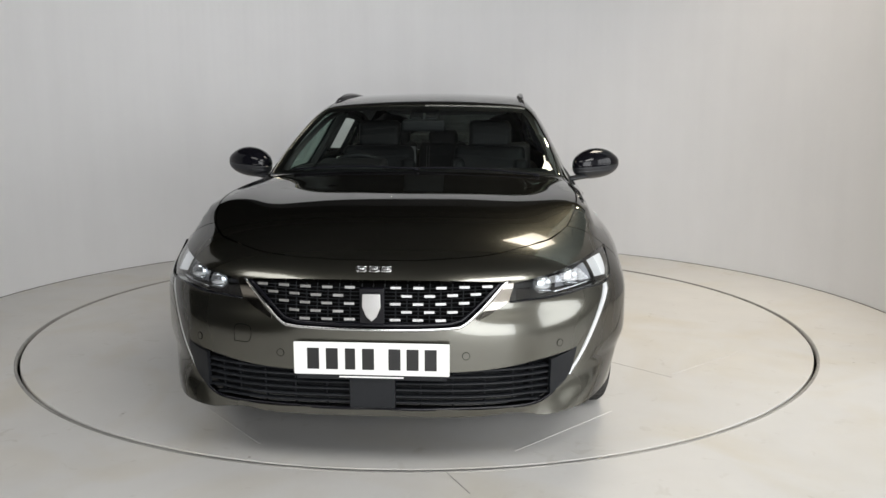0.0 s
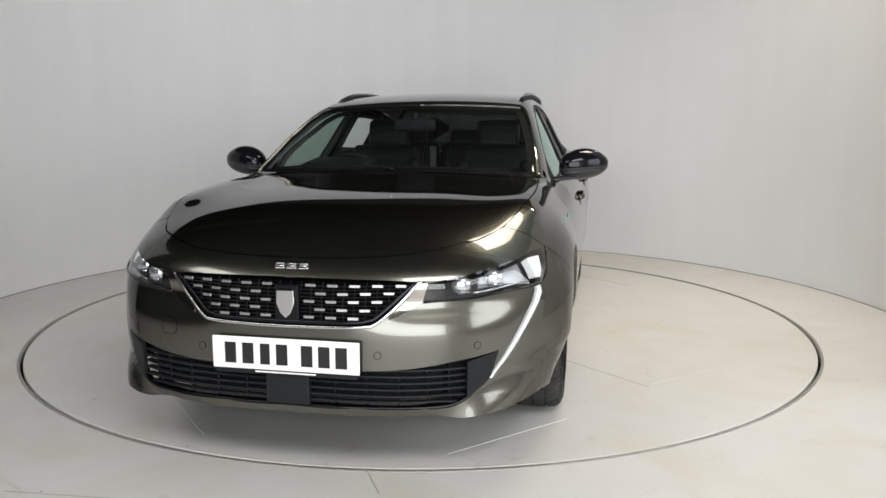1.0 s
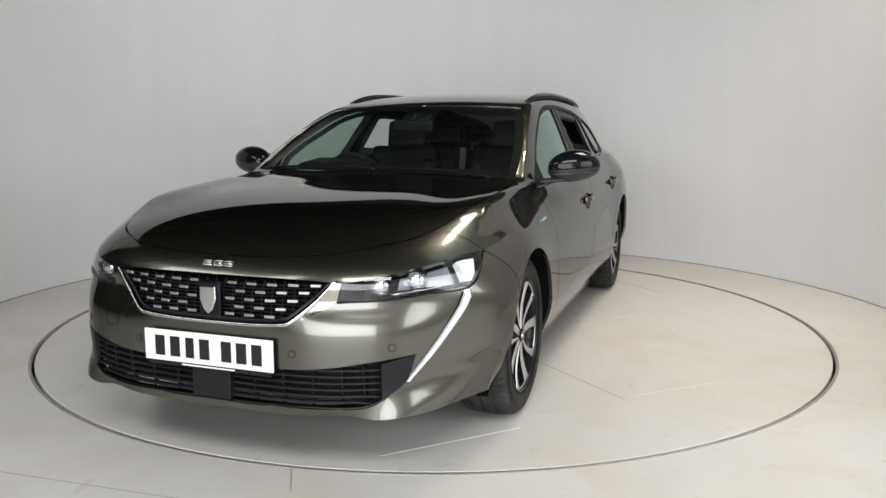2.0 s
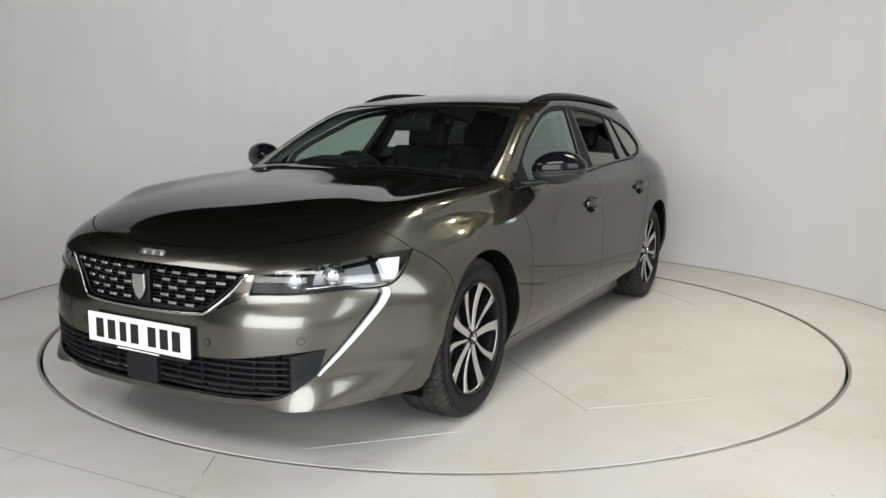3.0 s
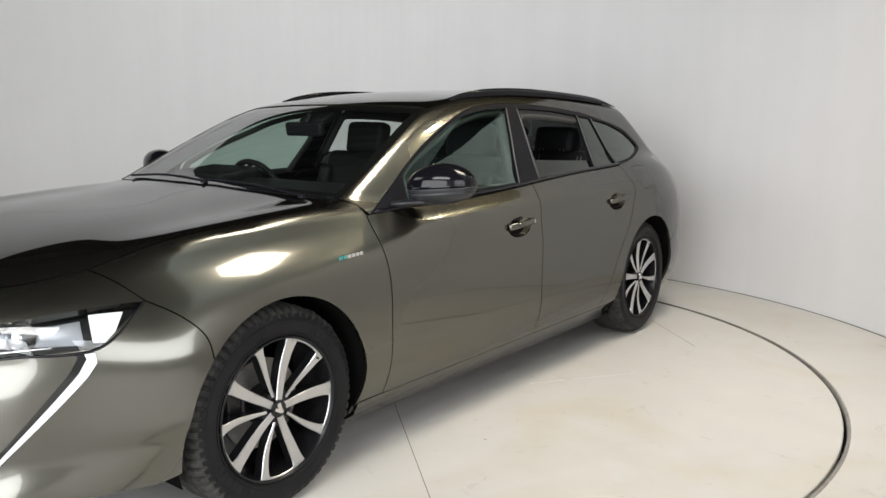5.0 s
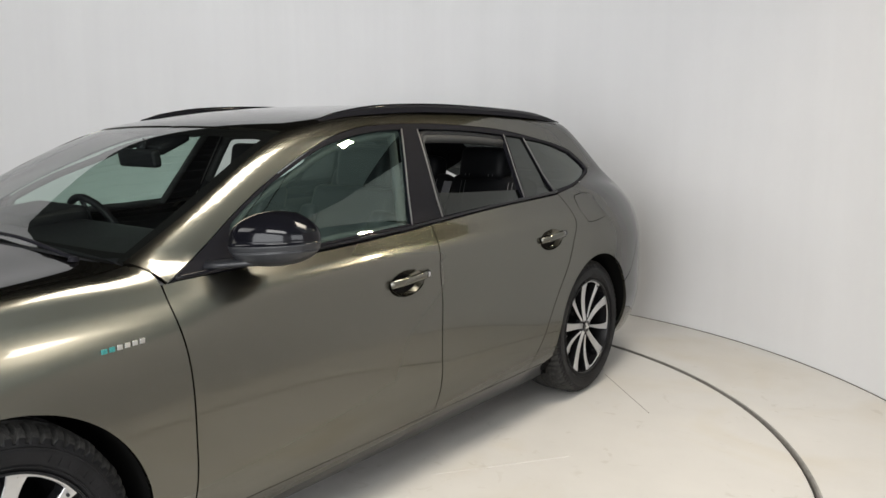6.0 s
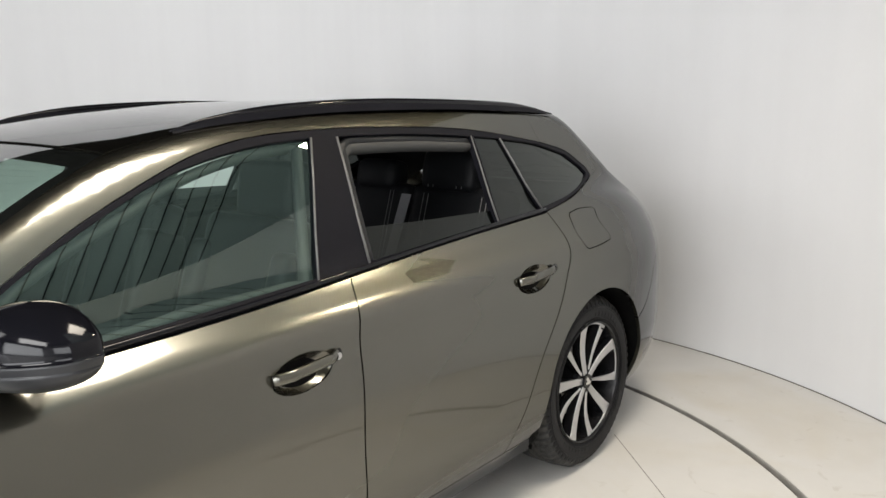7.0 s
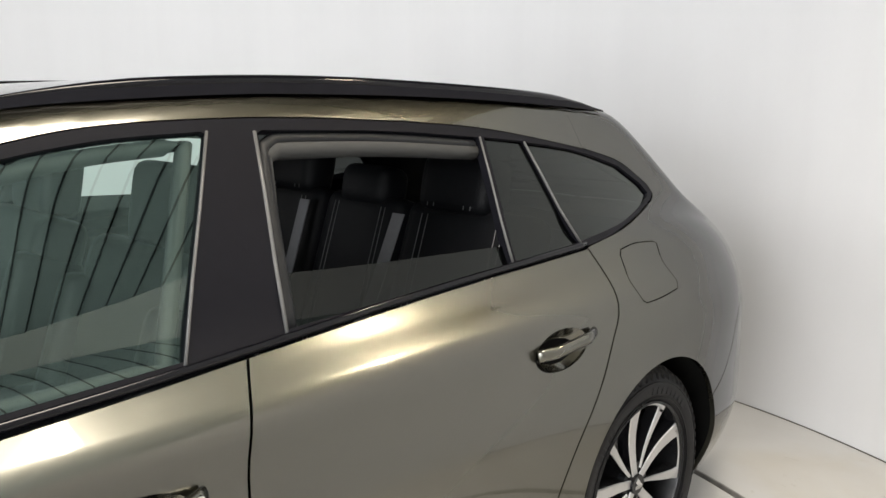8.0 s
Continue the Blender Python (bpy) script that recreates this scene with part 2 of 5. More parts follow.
def lower_field(x, y, z):
    low = np.clip(0.45 - z, 0, 0.5)
    bulge = 0.034 * np.exp(-(((y + 1.80) / 0.17) ** 2) - ((z - 0.49) / 0.18) ** 4)
    flare = np.where(y < 0, 0.024 * np.exp(-(((y + 1.50) / 0.33) ** 2)) + bulge, 0.016 * np.exp(-(((y - 1.3965) / 0.42) ** 2)))
    half = 0.9165 * (1 - 1.4 * low**2) + flare * np.clip((z - 0.12) / 0.3, 0, 1)
    ramp, out = np.clip((0.375 - z) / 0.135, 0, 1.2), np.clip((np.abs(x) - 0.22 - z) / 0.26, 0, 1)
    ramp = np.where(ramp < 0.15, ramp**2 / 0.3, ramp - 0.075)
    chin = 0.039 * ramp * out * out * (3 - 2 * out) * np.clip((-1.64 - y) / 0.2, 0, 1)
    reach = 1.189 - 3.0 * np.clip(0.30 - z, 0, 0.3) ** 2
    front = (np.maximum(0, -1.15 - y) / reach) ** 2.869
    rear = (np.maximum(0, y - 1.3) / 1.154) ** 3.069
    up = np.maximum(0, (z - 0.55) / (hood_top(y) - 0.55)) ** 2.989
    hollow = 0.015 * np.exp(-(((np.abs(x) - 0.50) / 0.25) ** 4) - ((z - 0.622) / 0.062) ** 2) * np.clip((-1.75 - y) / 0.25, 0, 1)
    crest = 0.0610 * np.exp(-np.where(np.abs(x) < 0.7673, ((np.abs(x) - 0.7673) / 0.1777) ** 2, ((np.abs(x) - 0.7673) / 0.0431) ** 2) - ((z - 0.9286) / 0.1054) ** 2) * ease((y + 2.15) / 0.5) * ease((-0.45 - y) / 0.9)
    shoulder = 0.013 * np.exp(-(((z - 0.875) / 0.058) ** 2)) * ease((y + 1.0) / 0.45) * ease((1.95 - y) / 0.6) * ease((np.abs(x) - 0.6) / 0.15)
    return ((((np.abs(x) + 1e-6) / half) ** 3.6 + front + rear + up + 1e-9) ** (1 / 3.6) - 1) * 0.8 + hollow - crest - chin - shoulder


def cabin_field(x, y, z):
    ax, h = np.abs(x), z - 0.95
    side = (ax - (belt_half(y) - 0.4613 * h - 0.1183 * h * h)) * 0.91
    roof = z - roof_top(y) + 0.07083 * x * x
    t = y + 1.03 - 0.1817 * x * x
    wind = (z - (0.985 + 0.5372 * t - 0.04879 * t * t)) * 0.9
    rear = (y - (1.911 - 1.151 * (z - 1.25)) + 0.2671 * x * x) * 0.72
    k = 0.02
    stack = np.stack([side, roof, wind, rear, 0.86 - z]) / k
    top = stack.max(0)
    return k * (top + np.log(np.exp(stack - top).sum(0)))


def field(p):
    x, y, z = p[..., 0], p[..., 1], p[..., 2]
    a, b, k = lower_field(x, y, z), cabin_field(x, y, z), 0.035
    return np.minimum(a, b) - np.maximum(k - np.abs(a - b), 0) ** 2 / (4 * k)


def gradient(p, e=0.002):
    g = np.stack([(field(p + e * d) - field(p - e * d)) / (2 * e) for d in np.eye(3)], -1)
    return g / np.maximum(np.linalg.norm(g, axis=-1, keepdims=True), 1e-9)


def snap(p):
    p = np.array(p, float)
    for _ in range(5):
        g = np.stack([(field(p + 0.002 * d) - field(p - 0.002 * d)) / 0.004 for d in np.eye(3)], -1)
        p = p - field(p)[..., None] * g / np.maximum((g * g).sum(-1, keepdims=True), 0.2)
    return p


def cast(p, d):
    """Where lines through the points p along -d, from outside, first meet the skin."""
    p, d = np.array(p, float), np.asarray(d, float)
    p = p - (p @ d)[:, None] * d
    ts = np.linspace(2.7, -0.9, 91)
    vals = field(p[None] + ts[:, None, None] * d)
    inside = vals < 0
    i = np.where(inside.any(0), inside.argmax(0), len(ts) - 1)
    hi, lo = ts[np.maximum(i - 1, 0)], ts[i]
    for _ in range(16):
        mid = (hi + lo) / 2
        neg = field(p + mid[:, None] * d) < 0
        lo, hi = np.where(neg, mid, lo), np.where(neg, hi, mid)
    return p + hi[:, None] * d


def side(y, z):
    """The place on the car's left flank at that length and height."""
    return tuple(cast([(0, y, z)], (1, 0, 0))[0])


def top(x, y):
    return tuple(cast([(x, y, 0)], (0, 0, 1))[0])


def nose(x, z):
    return tuple(cast([(x, 0, z)], (0, -1, 0))[0])


def curve(points, step=0.02):
    """A smooth line through points (Catmull-Rom), sampled."""
    p = [Vector(q) for q in points]
    p = [p[0] * 2 - p[1]] + p + [p[-1] * 2 - p[-2]]
    out = []
    for a, b, c, d in zip(p, p[1:], p[2:], p[3:]):
        n = max(1, int((c - b).length / step))
        for i in range(n):
            t = i / n
            out.append(0.5 * (2 * b + (c - a) * t + (2 * a - 5 * b + 4 * c - d) * t * t + (3 * b - a - 3 * c + d) * t**3))
    return [tuple(q) for q in out] + [tuple(p[-2])]


def loop(*runs, smooth=()):
    """Joins runs of points to one outline. Runs of three and more are smoothed."""
    out = []
    for r in runs:
        r = curve(r) if len(r) > 2 else list(r)
        for q in r:
            if not out or (Vector(q) - Vector(out[-1])).length > 0.002:
                out.append(tuple(q))
    if (Vector(out[0]) - Vector(out[-1])).length < 0.002:
        out.pop()
    return out


def inside_poly(px, py, poly):
    a, b = poly[:, 0][:, None], poly[:, 1][:, None]
    c, d = np.roll(poly[:, 0], -1)[:, None], np.roll(poly[:, 1], -1)[:, None]
    run = np.where(b == d, 1e-12, d - b)
    hit = ((b > py) != (d > py)) & (px < (c - a) * (py - b) / run + a)
    return hit.sum(0) % 2 == 1


def near_poly(px, py, poly):
    a, e = poly[:, None, :], (np.roll(poly, -1, 0) - poly)[:, None, :]
    q = np.stack([px, py], -1)[None] - a
    t = np.clip((q * e).sum(-1) / np.maximum((e * e).sum(-1), 1e-12), 0, 1)
    return np.linalg.norm(q - t[..., None] * e, axis=-1).min(0)


def shrink(poly, gap, keep):
    """Moves an outline inwards; points in keep stay."""
    e = np.roll(poly, -1, 0) - poly
    n = np.stack([-e[:, 1], e[:, 0]], 1) / np.maximum(np.linalg.norm(e, axis=1), 1e-9)[:, None]
    area = (poly[:, 0] * np.roll(poly[:, 1], -1) - np.roll(poly[:, 0], -1) * poly[:, 1]).sum()
    v = n + np.roll(n, 1, 0)
    v = v / np.maximum((v * v).sum(1), 0.6)[:, None] * 2 * (1 if area > 0 else -1)
    return poly + np.where(keep, 0, gap)[:, None] * v


def panel_data(outline, d, gap=0.0025, step=0.03, flange=0.014, inset=0.0, holes=(), hole_gap=0.0, free=False):
    """A sheet of the car's skin inside an outline seen along d: verts, faces, normals."""
    from mathutils import geometry
    d = np.array(d, float)
    d /= np.linalg.norm(d)
    e1 = np.cross((0, 0, 1) if abs(d[2]) < 0.8 else (0, 1, 0), d)
    e1 /= np.linalg.norm(e1)
    e2 = np.cross(d, e1)

    def flat(pts, g):
        dense = []
        pts = [np.array(p, float) for p in pts]
        for a, b in zip(pts, pts[1:] + pts[:1]):
            n = max(1, int(np.ceil(np.linalg.norm(b - a) / step)))
            dense += [a + (b - a) * i / n for i in range(n)]
        q = np.array(dense)
        if not free:
            mid = np.abs(q[:, 0]) < 1e-4
            q = snap(q)
            q[mid, 0] = 0
        keep = np.abs(q[:, 0]) < 1e-4
        return shrink(np.stack([q @ e1, q @ e2], 1), g, keep)

    rings = [flat(outline, gap)] + [flat(h, -hole_gap) for h in holes]
    lo, hi = rings[0].min(0), rings[0].max(0)
    gx, gy = np.meshgrid(np.arange(lo[0], hi[0], step), np.arange(lo[1], hi[1], step))
    gx, gy = gx.ravel() + 0.0013, gy.ravel() + 0.0017
    ok = inside_poly(gx, gy, rings[0]) & (near_poly(gx, gy, rings[0]) > 0.45 * step)
    for r in rings[1:]:
        ok &= ~inside_poly(gx, gy, r) & (near_poly(gx, gy, r) > 0.45 * step)
    pts2 = [tuple(p) for r in rings for p in r] + list(zip(gx[ok], gy[ok]))
    edges, start = [], 0
    for r in rings:
        edges += [(start + i, start + (i + 1) % len(r)) for i in range(len(r))]
        start += len(r)
    out = geometry.delaunay_2d_cdt([Vector((float(a), float(b))) for a, b in pts2], edges, [], 2 if len(rings) > 1 else 1, 1e-6)
    v2 = np.array([tuple(v) for v in out[0]])
    used = sorted({i for f in out[2] for i in f})
    remap = {i: n for n, i in enumerate(used)}
    v2 = v2[used]
    faces = [[remap[i] for i in f] for f in out[2]]
    if len(rings) > 1:
        mids = np.array([v2[f].mean(0) for f in faces])
        drop = np.zeros(len(faces), bool)
        for r in rings[1:]:
            drop |= inside_poly(mids[:, 0], mids[:, 1], r)
        faces = [f for f, bad in zip(faces, drop) if not bad]
        used = sorted({i for f in faces for i in f})
        remap = {i: n for n, i in enumerate(used)}
        v2 = v2[used]
        faces = [[remap[i] for i in f] for f in faces]
    p3 = cast(v2[:, :1] * e1 + v2[:, 1:] * e2, d)
    nor = gradient(p3)
    depth = inset(p3) if callable(inset) else inset
    p3 = p3 - (depth[:, None] if callable(inset) else depth) * nor
    if callable(inset):
        nor = bent(p3, faces, d)
    p3[np.abs(p3[:, 0]) < 2e-5, 0] = 0
    count = {}
    fixed = []
    for f in faces:
        a, b, c = (p3[i] for i in f[:3])
        if np.dot(np.cross(b - a, c - a), d) < 0:
            f = f[::-1]
        fixed.append(f)
        for i, j in zip(f, f[1:] + f[:1]):
            count[(i, j)] = count.get((i, j), 0) + 1
    border = [(i, j) for i, j in count if (j, i) not in count and not (p3[i][0] == 0 and p3[j][0] == 0)]
    verts, normals, faces = list(p3), list(nor), fixed
    if flange:
        for i, j in border:
            along = p3[j] - p3[i]
            n = np.cross(along, nor[i])
            n /= max(np.linalg.norm(n), 1e-9)
            k = len(verts)
            verts += [p3[i], p3[j], p3[j] - flange * nor[j], p3[i] - flange * nor[i]]
            normals += [n] * 4
            faces.append([k + 1, k, k + 3, k + 2])
    return verts, faces, normals


def bent(p, faces, d):
    """Vertex normals of a sheet that leaves the skin."""
    n = np.zeros_like(p)
    for f in faces:
        c = np.cross(p[f[1]] - p[f[0]], p[f[2]] - p[f[0]])
        c = c if c @ d > 0 else -c
        for i in f:
            n[i] += c
    return n / np.maximum(np.linalg.norm(n, axis=1, keepdims=True), 1e-12)


def tube(points, rx, rz=None, seg=10, up=(0, 0, 1), taper=False, closed=False):
    """A rod of oval section along points: verts and faces."""
    rz = rz or rx
    p = [Vector(q) for q in points]
    n, verts, faces = len(p), [], []
    for i, q in enumerate(p):
        t = (p[(i + 1) % n] - p[i - 1]) if closed else (p[min(i + 1, n - 1)] - p[max(i - 1, 0)])
        t.normalize()
        a = t.cross(Vector(up))
        a.normalize()
        b = a.cross(t)
        k = 1.0
        if taper:
            s = i / (n - 1)
            k = max(0.12, min(1.0, 6 * s + 0.15, 6 * (1 - s) + 0.15))
        for j in range(seg):
            w = 2 * math.pi * j / seg
            verts.append(q + a * (rx * k * math.cos(w)) + b * (rz * k * math.sin(w)))
    for i in range(n if closed else n - 1):
        for j in range(seg):
            a, b = i * seg + j, i * seg + (j + 1) % seg
            c, e = ((i + 1) % n) * seg + (j + 1) % seg, ((i + 1) % n) * seg + j
            faces.append((a, b, c, e))
    if not closed:
        faces += [tuple(range(seg))[::-1], tuple((n - 1) * seg + j for j in range(seg))]
    return verts, faces


def rod(name, points, rx, mat, parent=None, label="", **kw):
    v, f = tube(points, rx, **kw)
    return obj(name, v, f, mat, parent, label, smooth=True)


def mirrored(points):
    return [(-x, y, z) for x, y, z in points]


def flipped(data):
    v, f, n = data
    return [np.array(p) * (-1, 1, 1) for p in v], [list(q)[::-1] for q in f], [np.array(q) * (-1, 1, 1) for q in n]


def joined(a, b):
    k = len(a[0])
    return list(a[0]) + list(b[0]), list(a[1]) + [[i + k for i in f] for f in b[1]], list(a[2]) + list(b[2])


def panel(name, outline, d, mat, parent, label="", mirror="", **kw):
    """mirror: '' one sheet; 'both' one on each flank, two objects; 'join' both halves in one mesh."""
    data = panel_data(outline, d, **kw)
    if mirror == "join":
        data = joined(data, flipped(data))
    made = [obj(name, data[0], data[1], mat, parent, label, normals=data[2])]
    if mirror == "both":
        data = flipped(data)
        made.append(obj(name, data[0], data[1], mat, parent, label, normals=data[2]))
    return made


# ---- the studio: turntable, floor, curved wall, hall round it ----
CX, CY, DISC, WALL = -0.057, 0.05, 2.279, 3.02


def lathe(profile, seg=128, a0=0.0, a1=2 * math.pi):
    """A profile of (radius, z) turned about the turntable's axis."""
    closed = abs(a1 - a0 - 2 * math.pi) < 1e-6
    n = seg if closed else seg + 1
    verts, faces = [], []
    for i in range(n):
        a = a0 + (a1 - a0) * i / seg
        verts += [(CX + r * math.cos(a), CY + r * math.sin(a), z) for r, z in profile]
    k = len(profile)
    for i in range(seg):
        j = (i + 1) % n
        faces += [(i * k + q, j * k + q, j * k + q + 1, i * k + q + 1) for q in range(k - 1)]
    return verts, faces


v, f = lathe([(0.0, 0.0), (DISC - 0.006, 0.0), (DISC - 0.002, -0.004), (DISC - 0.002, -0.03), (0.0, -0.03)], 160)
tagged(obj("turntable", v, f, FLOOR_PAINT, smooth=False), "round grey-white painted turntable set flush in the floor", "turntable", kind="structure")
v, f = lathe([(DISC - 0.002, -0.028), (DISC + 0.03, -0.028)], 160)
tagged(obj("trim", v, f, DARK), "dark gap round the turntable", "gap", kind="structure")
v, f = lathe([(DISC + 0.012, -0.028), (DISC + 0.012, 0.0035), (DISC + 0.024, 0.0035), (DISC + 0.027, -0.002)], 160)
tagged(obj("trim", v, f, RING_METAL, smooth=True), "thin pale metal edging ring round the turntable", "edging", kind="structure")
v, f = lathe([(DISC + 0.024, 0.0), (WALL - 0.006, 0.0), (WALL - 0.005, -0.03), (WALL + 0.02, -0.03), (WALL + 0.021, 0.0), (3.5, 0.0), (7.0, 0.0), (13.0, 0.0)], 160)
tagged(obj("floor", v, f, FLOOR_PAINT), "grey-white painted studio floor with faint scuffs", "floor", kind="structure")
# plate joints and raised edges on the turntable
for a, b, w, h, m in (((0.42, -0.35), (1.27, -1.10), 0.003, 0.0005, JOINT), ((1.27, -1.06), (1.72, -0.63), 0.008, 0.0018, FLOOR_PAINT), ((0.49, -2.03), (0.91, -1.58), 0.007, 0.0016, FLOOR_PAINT), ((-0.49, -2.03), (-0.91, -1.58), 0.007, 0.0016, FLOOR_PAINT), ((0.86, 0.17), (1.19, 0.64), 0.007, 0.0016, FLOOR_PAINT), ((0.83, 1.70), (1.25, 1.30), 0.003, 0.0005, JOINT), ((1.27, -1.06), (1.25, -1.02), 0.006, 0.0016, FLOOR_PAINT)):
    a, b = Vector((*a, 0)), Vector((*b, 0))
    rot = Euler((0, 0, math.atan2(b.y - a.y, b.x - a.x))).to_matrix()
    tagged(part("trim", box(bmesh.new(), (a + b) / 2 + Vector((0, 0, h / 2)), ((b - a).length, w, h), rot), m), "thin plate joint in the painted turntable", "joint", kind="structure")
for a, b in (((0.24, -2.23), (0.33, -2.39)), ((-0.9, -2.62), (1.5, -2.47))):
    a, b = Vector((*a, 0)), Vector((*b, 0))
    rot = Euler((0, 0, math.atan2(b.y - a.y, b.x - a.x))).to_matrix()
    tagged(part("trim", box(bmesh.new(), (a + b) / 2 + Vector((0, 0, 0.0003)), ((b - a).length, 0.003, 0.0006), rot), RING_METAL), "thin joint in the painted floor", "joint", kind="structure")
# curved wall, open towards the front
A0, A1 = radians(-20), radians(212)
H = 2.62
v, f = lathe([(WALL + 0.08, 0.003), (WALL, 0.003), (WALL, H), (WALL + 0.08, H), (WALL + 0.08, 0.003)], 160, A0, A1)
tagged(obj("wall_curved", v, [q[::-1] for q in f], WALL_WHITE, smooth=False), "white painted curved studio wall", "wall", kind="structure")
v, f = lathe([(WALL - 0.005, -0.001), (WALL + 0.012, -0.001), (WALL + 0.012, 0.012)], 160, A0, A1)
tagged(obj("trim", v, f, JOINT), "grey-brown gap along the foot of the curved wall", "gap", kind="structure")
# unseen hall behind the camera: dark grey stands for gloom, east wall paler
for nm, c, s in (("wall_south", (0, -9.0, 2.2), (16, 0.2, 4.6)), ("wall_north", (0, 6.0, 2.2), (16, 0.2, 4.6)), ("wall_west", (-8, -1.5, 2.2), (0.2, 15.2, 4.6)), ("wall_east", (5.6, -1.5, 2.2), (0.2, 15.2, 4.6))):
    tagged(part(nm, box(bmesh.new(), c, s), HALL_WHITE if nm == "wall_east" else HALL_GLOOM), "plain grey hall wall, unseen, toned for the car's reflections", "wall", kind="structure")
# corrugated roof sheet
bm = bmesh.new()
box(bm, (0, -1.5, 4.5), (16.2, 15.2, 0.06))
for i in range(50):
    box(bm, (0, -8.8 + 0.24 * i, 4.445), (16, 0.014, 0.05))
tagged(part("ceiling", bm, ROOF_SHEET), "dark corrugated roof sheeting", "ceiling", kind="structure")
# added glowing sheet: lifts the roof's reflection in the side windows
tagged(part("roof_glow_sheet", box(bmesh.new(), (3.85, 2.0, 4.448), (3.3, 5.4, 0.03)), ROOF_GLOW), "dim glowing sheet added between thin roof ribs to brighten their reflection", "rooflight", kind="structure")
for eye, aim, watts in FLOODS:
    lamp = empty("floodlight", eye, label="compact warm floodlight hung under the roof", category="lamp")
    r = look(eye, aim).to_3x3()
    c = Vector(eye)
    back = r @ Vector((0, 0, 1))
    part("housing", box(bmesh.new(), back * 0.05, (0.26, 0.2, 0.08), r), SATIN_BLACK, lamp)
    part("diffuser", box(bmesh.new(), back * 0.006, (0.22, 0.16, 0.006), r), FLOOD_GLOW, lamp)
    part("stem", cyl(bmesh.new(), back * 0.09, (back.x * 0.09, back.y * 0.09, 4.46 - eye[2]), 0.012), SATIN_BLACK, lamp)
# bodies for the added fill panels, all out of view
for eye, aim, wide, high, watts, tint, spread in FILL_PANELS:
    lamp = empty("fill_panel", eye, label="added unseen fill-light panel hung on rods under the roof", category="lamp")
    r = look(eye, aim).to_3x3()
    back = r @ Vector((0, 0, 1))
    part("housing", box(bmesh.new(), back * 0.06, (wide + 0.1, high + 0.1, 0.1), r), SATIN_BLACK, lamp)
    part("diffuser", box(bmesh.new(), back * 0.006, (wide, high, 0.006), r), FILL_GLOW if wide > 2 else DIM_FILL_GLOW, lamp)
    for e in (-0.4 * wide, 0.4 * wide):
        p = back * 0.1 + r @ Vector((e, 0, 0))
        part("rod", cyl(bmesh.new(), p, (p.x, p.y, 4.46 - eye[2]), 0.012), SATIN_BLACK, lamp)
# frames of the hall's high windows
for k, (eye, aim, wide, high, watts) in enumerate(DOORWAYS):
    win = empty("window_%d" % (k + 1), eye, label="wide open hall gateway in a dark metal frame" if k == 0 else "broad hall window band in a dark metal frame", category="gateway" if k == 0 else "window", kind="structure")
    south = eye[1] < -8
    for e in (-1, 1):
        for size, at in (((wide + 0.1, 0.05, 0.05), (0, 0, e * (high / 2 + 0.025))), ((0.05, 0.05, high), (e * (wide / 2 + 0.025), 0, 0))):
            part("window_frame", box(bmesh.new(), at if south else (0, at[0], at[2]), size if south else (size[1], size[0], size[2])), SATIN_BLACK, win)


# ---- the car ----
car = empty("car", (0, 0, 0), label="dark olive-grey metallic estate car standing on the turntable", category="car")
TAIL_LENS = material("tail_lamp_lens", (0.30, 0.27, 0.27), 0.12, 0, 0.6)
FY, RY, ARCH = -1.3965, 1.3965, 0.364


def arc_side(cy, a0, a1, r=ARCH, n=16):
    return [side(cy + r * math.cos(radians(a0 + (a1 - a0) * i / n)), 0.340 + r * math.sin(radians(a0 + (a1 - a0) * i / n))) for i in range(n + 1)]


# shared edge lines
hood_front = [top(0, -2.248), top(0.2, -2.24), top(0.38, -2.205), top(0.50, -2.135), top(0.60, -2.04)]
hood_side = [top(0.60, -2.04), top(0.672, -1.90), top(0.722, -1.70), top(0.745, -1.38), top(0.728, -0.97)]
hood_rear = [top(0.728, -0.97), top(0.6, -1.02), top(0.3, -1.06), top(0, -1.075)]
panel("hood", loop(hood_front, hood_side, hood_rear), (0, -0.1, 1), PAINT, car, mirror="join")
door_front = [side(-0.905, 0.905), side(-0.90, 0.6), side(-0.90, 0.247)]
lamp_tip = side(-1.815, 0.757)
arch_f = arc_side(FY, 140, -18)
bump_line = [lamp_tip, side(-1.74, 0.705), side(-1.69, 0.645), arch_f[0]]
arch_front_low = arc_side(FY, 140, 196)
fender = loop(bump_line, arch_f, [side(-1.03, 0.247), side(-0.90, 0.247)], door_front[::-1], [side(-0.905, 0.905), top(0.765, -0.92), top(0.728, -0.97)], hood_side[::-1][:-1], [top(0.672, -1.90), lamp_tip])
panel("front_wing", fender, (0.8, 0, 0.6), PAINT, car, mirror="both")


def ellipse_side(cy, cz, ry, rz, tilt=0.0, n=24):
    ct, st = math.cos(tilt), math.sin(tilt)
    return [side(cy + ry * math.cos(a) * ct - rz * math.sin(a) * st, cz + ry * math.cos(a) * st + rz * math.sin(a) * ct) for a in (2 * math.pi * i / n for i in range(n))]


HANDLES = [(-0.005, 0.783), (0.985, 0.822)]
split = [side(0.236, 0.955), side(0.212, 0.91), side(0.190, 0.86), side(0.175, 0.80), side(0.165, 0.68), side(0.158, 0.53), side(0.164, 0.34), side(0.168, 0.247)]
fdoor = loop([side(-0.905, 0.905), side(-0.86, 0.911), side(-0.3, 0.929), side(0.0, 0.942), side(0.236, 0.955)], split, [side(0.168, 0.247), side(-0.90, 0.247)], door_front[::-1])
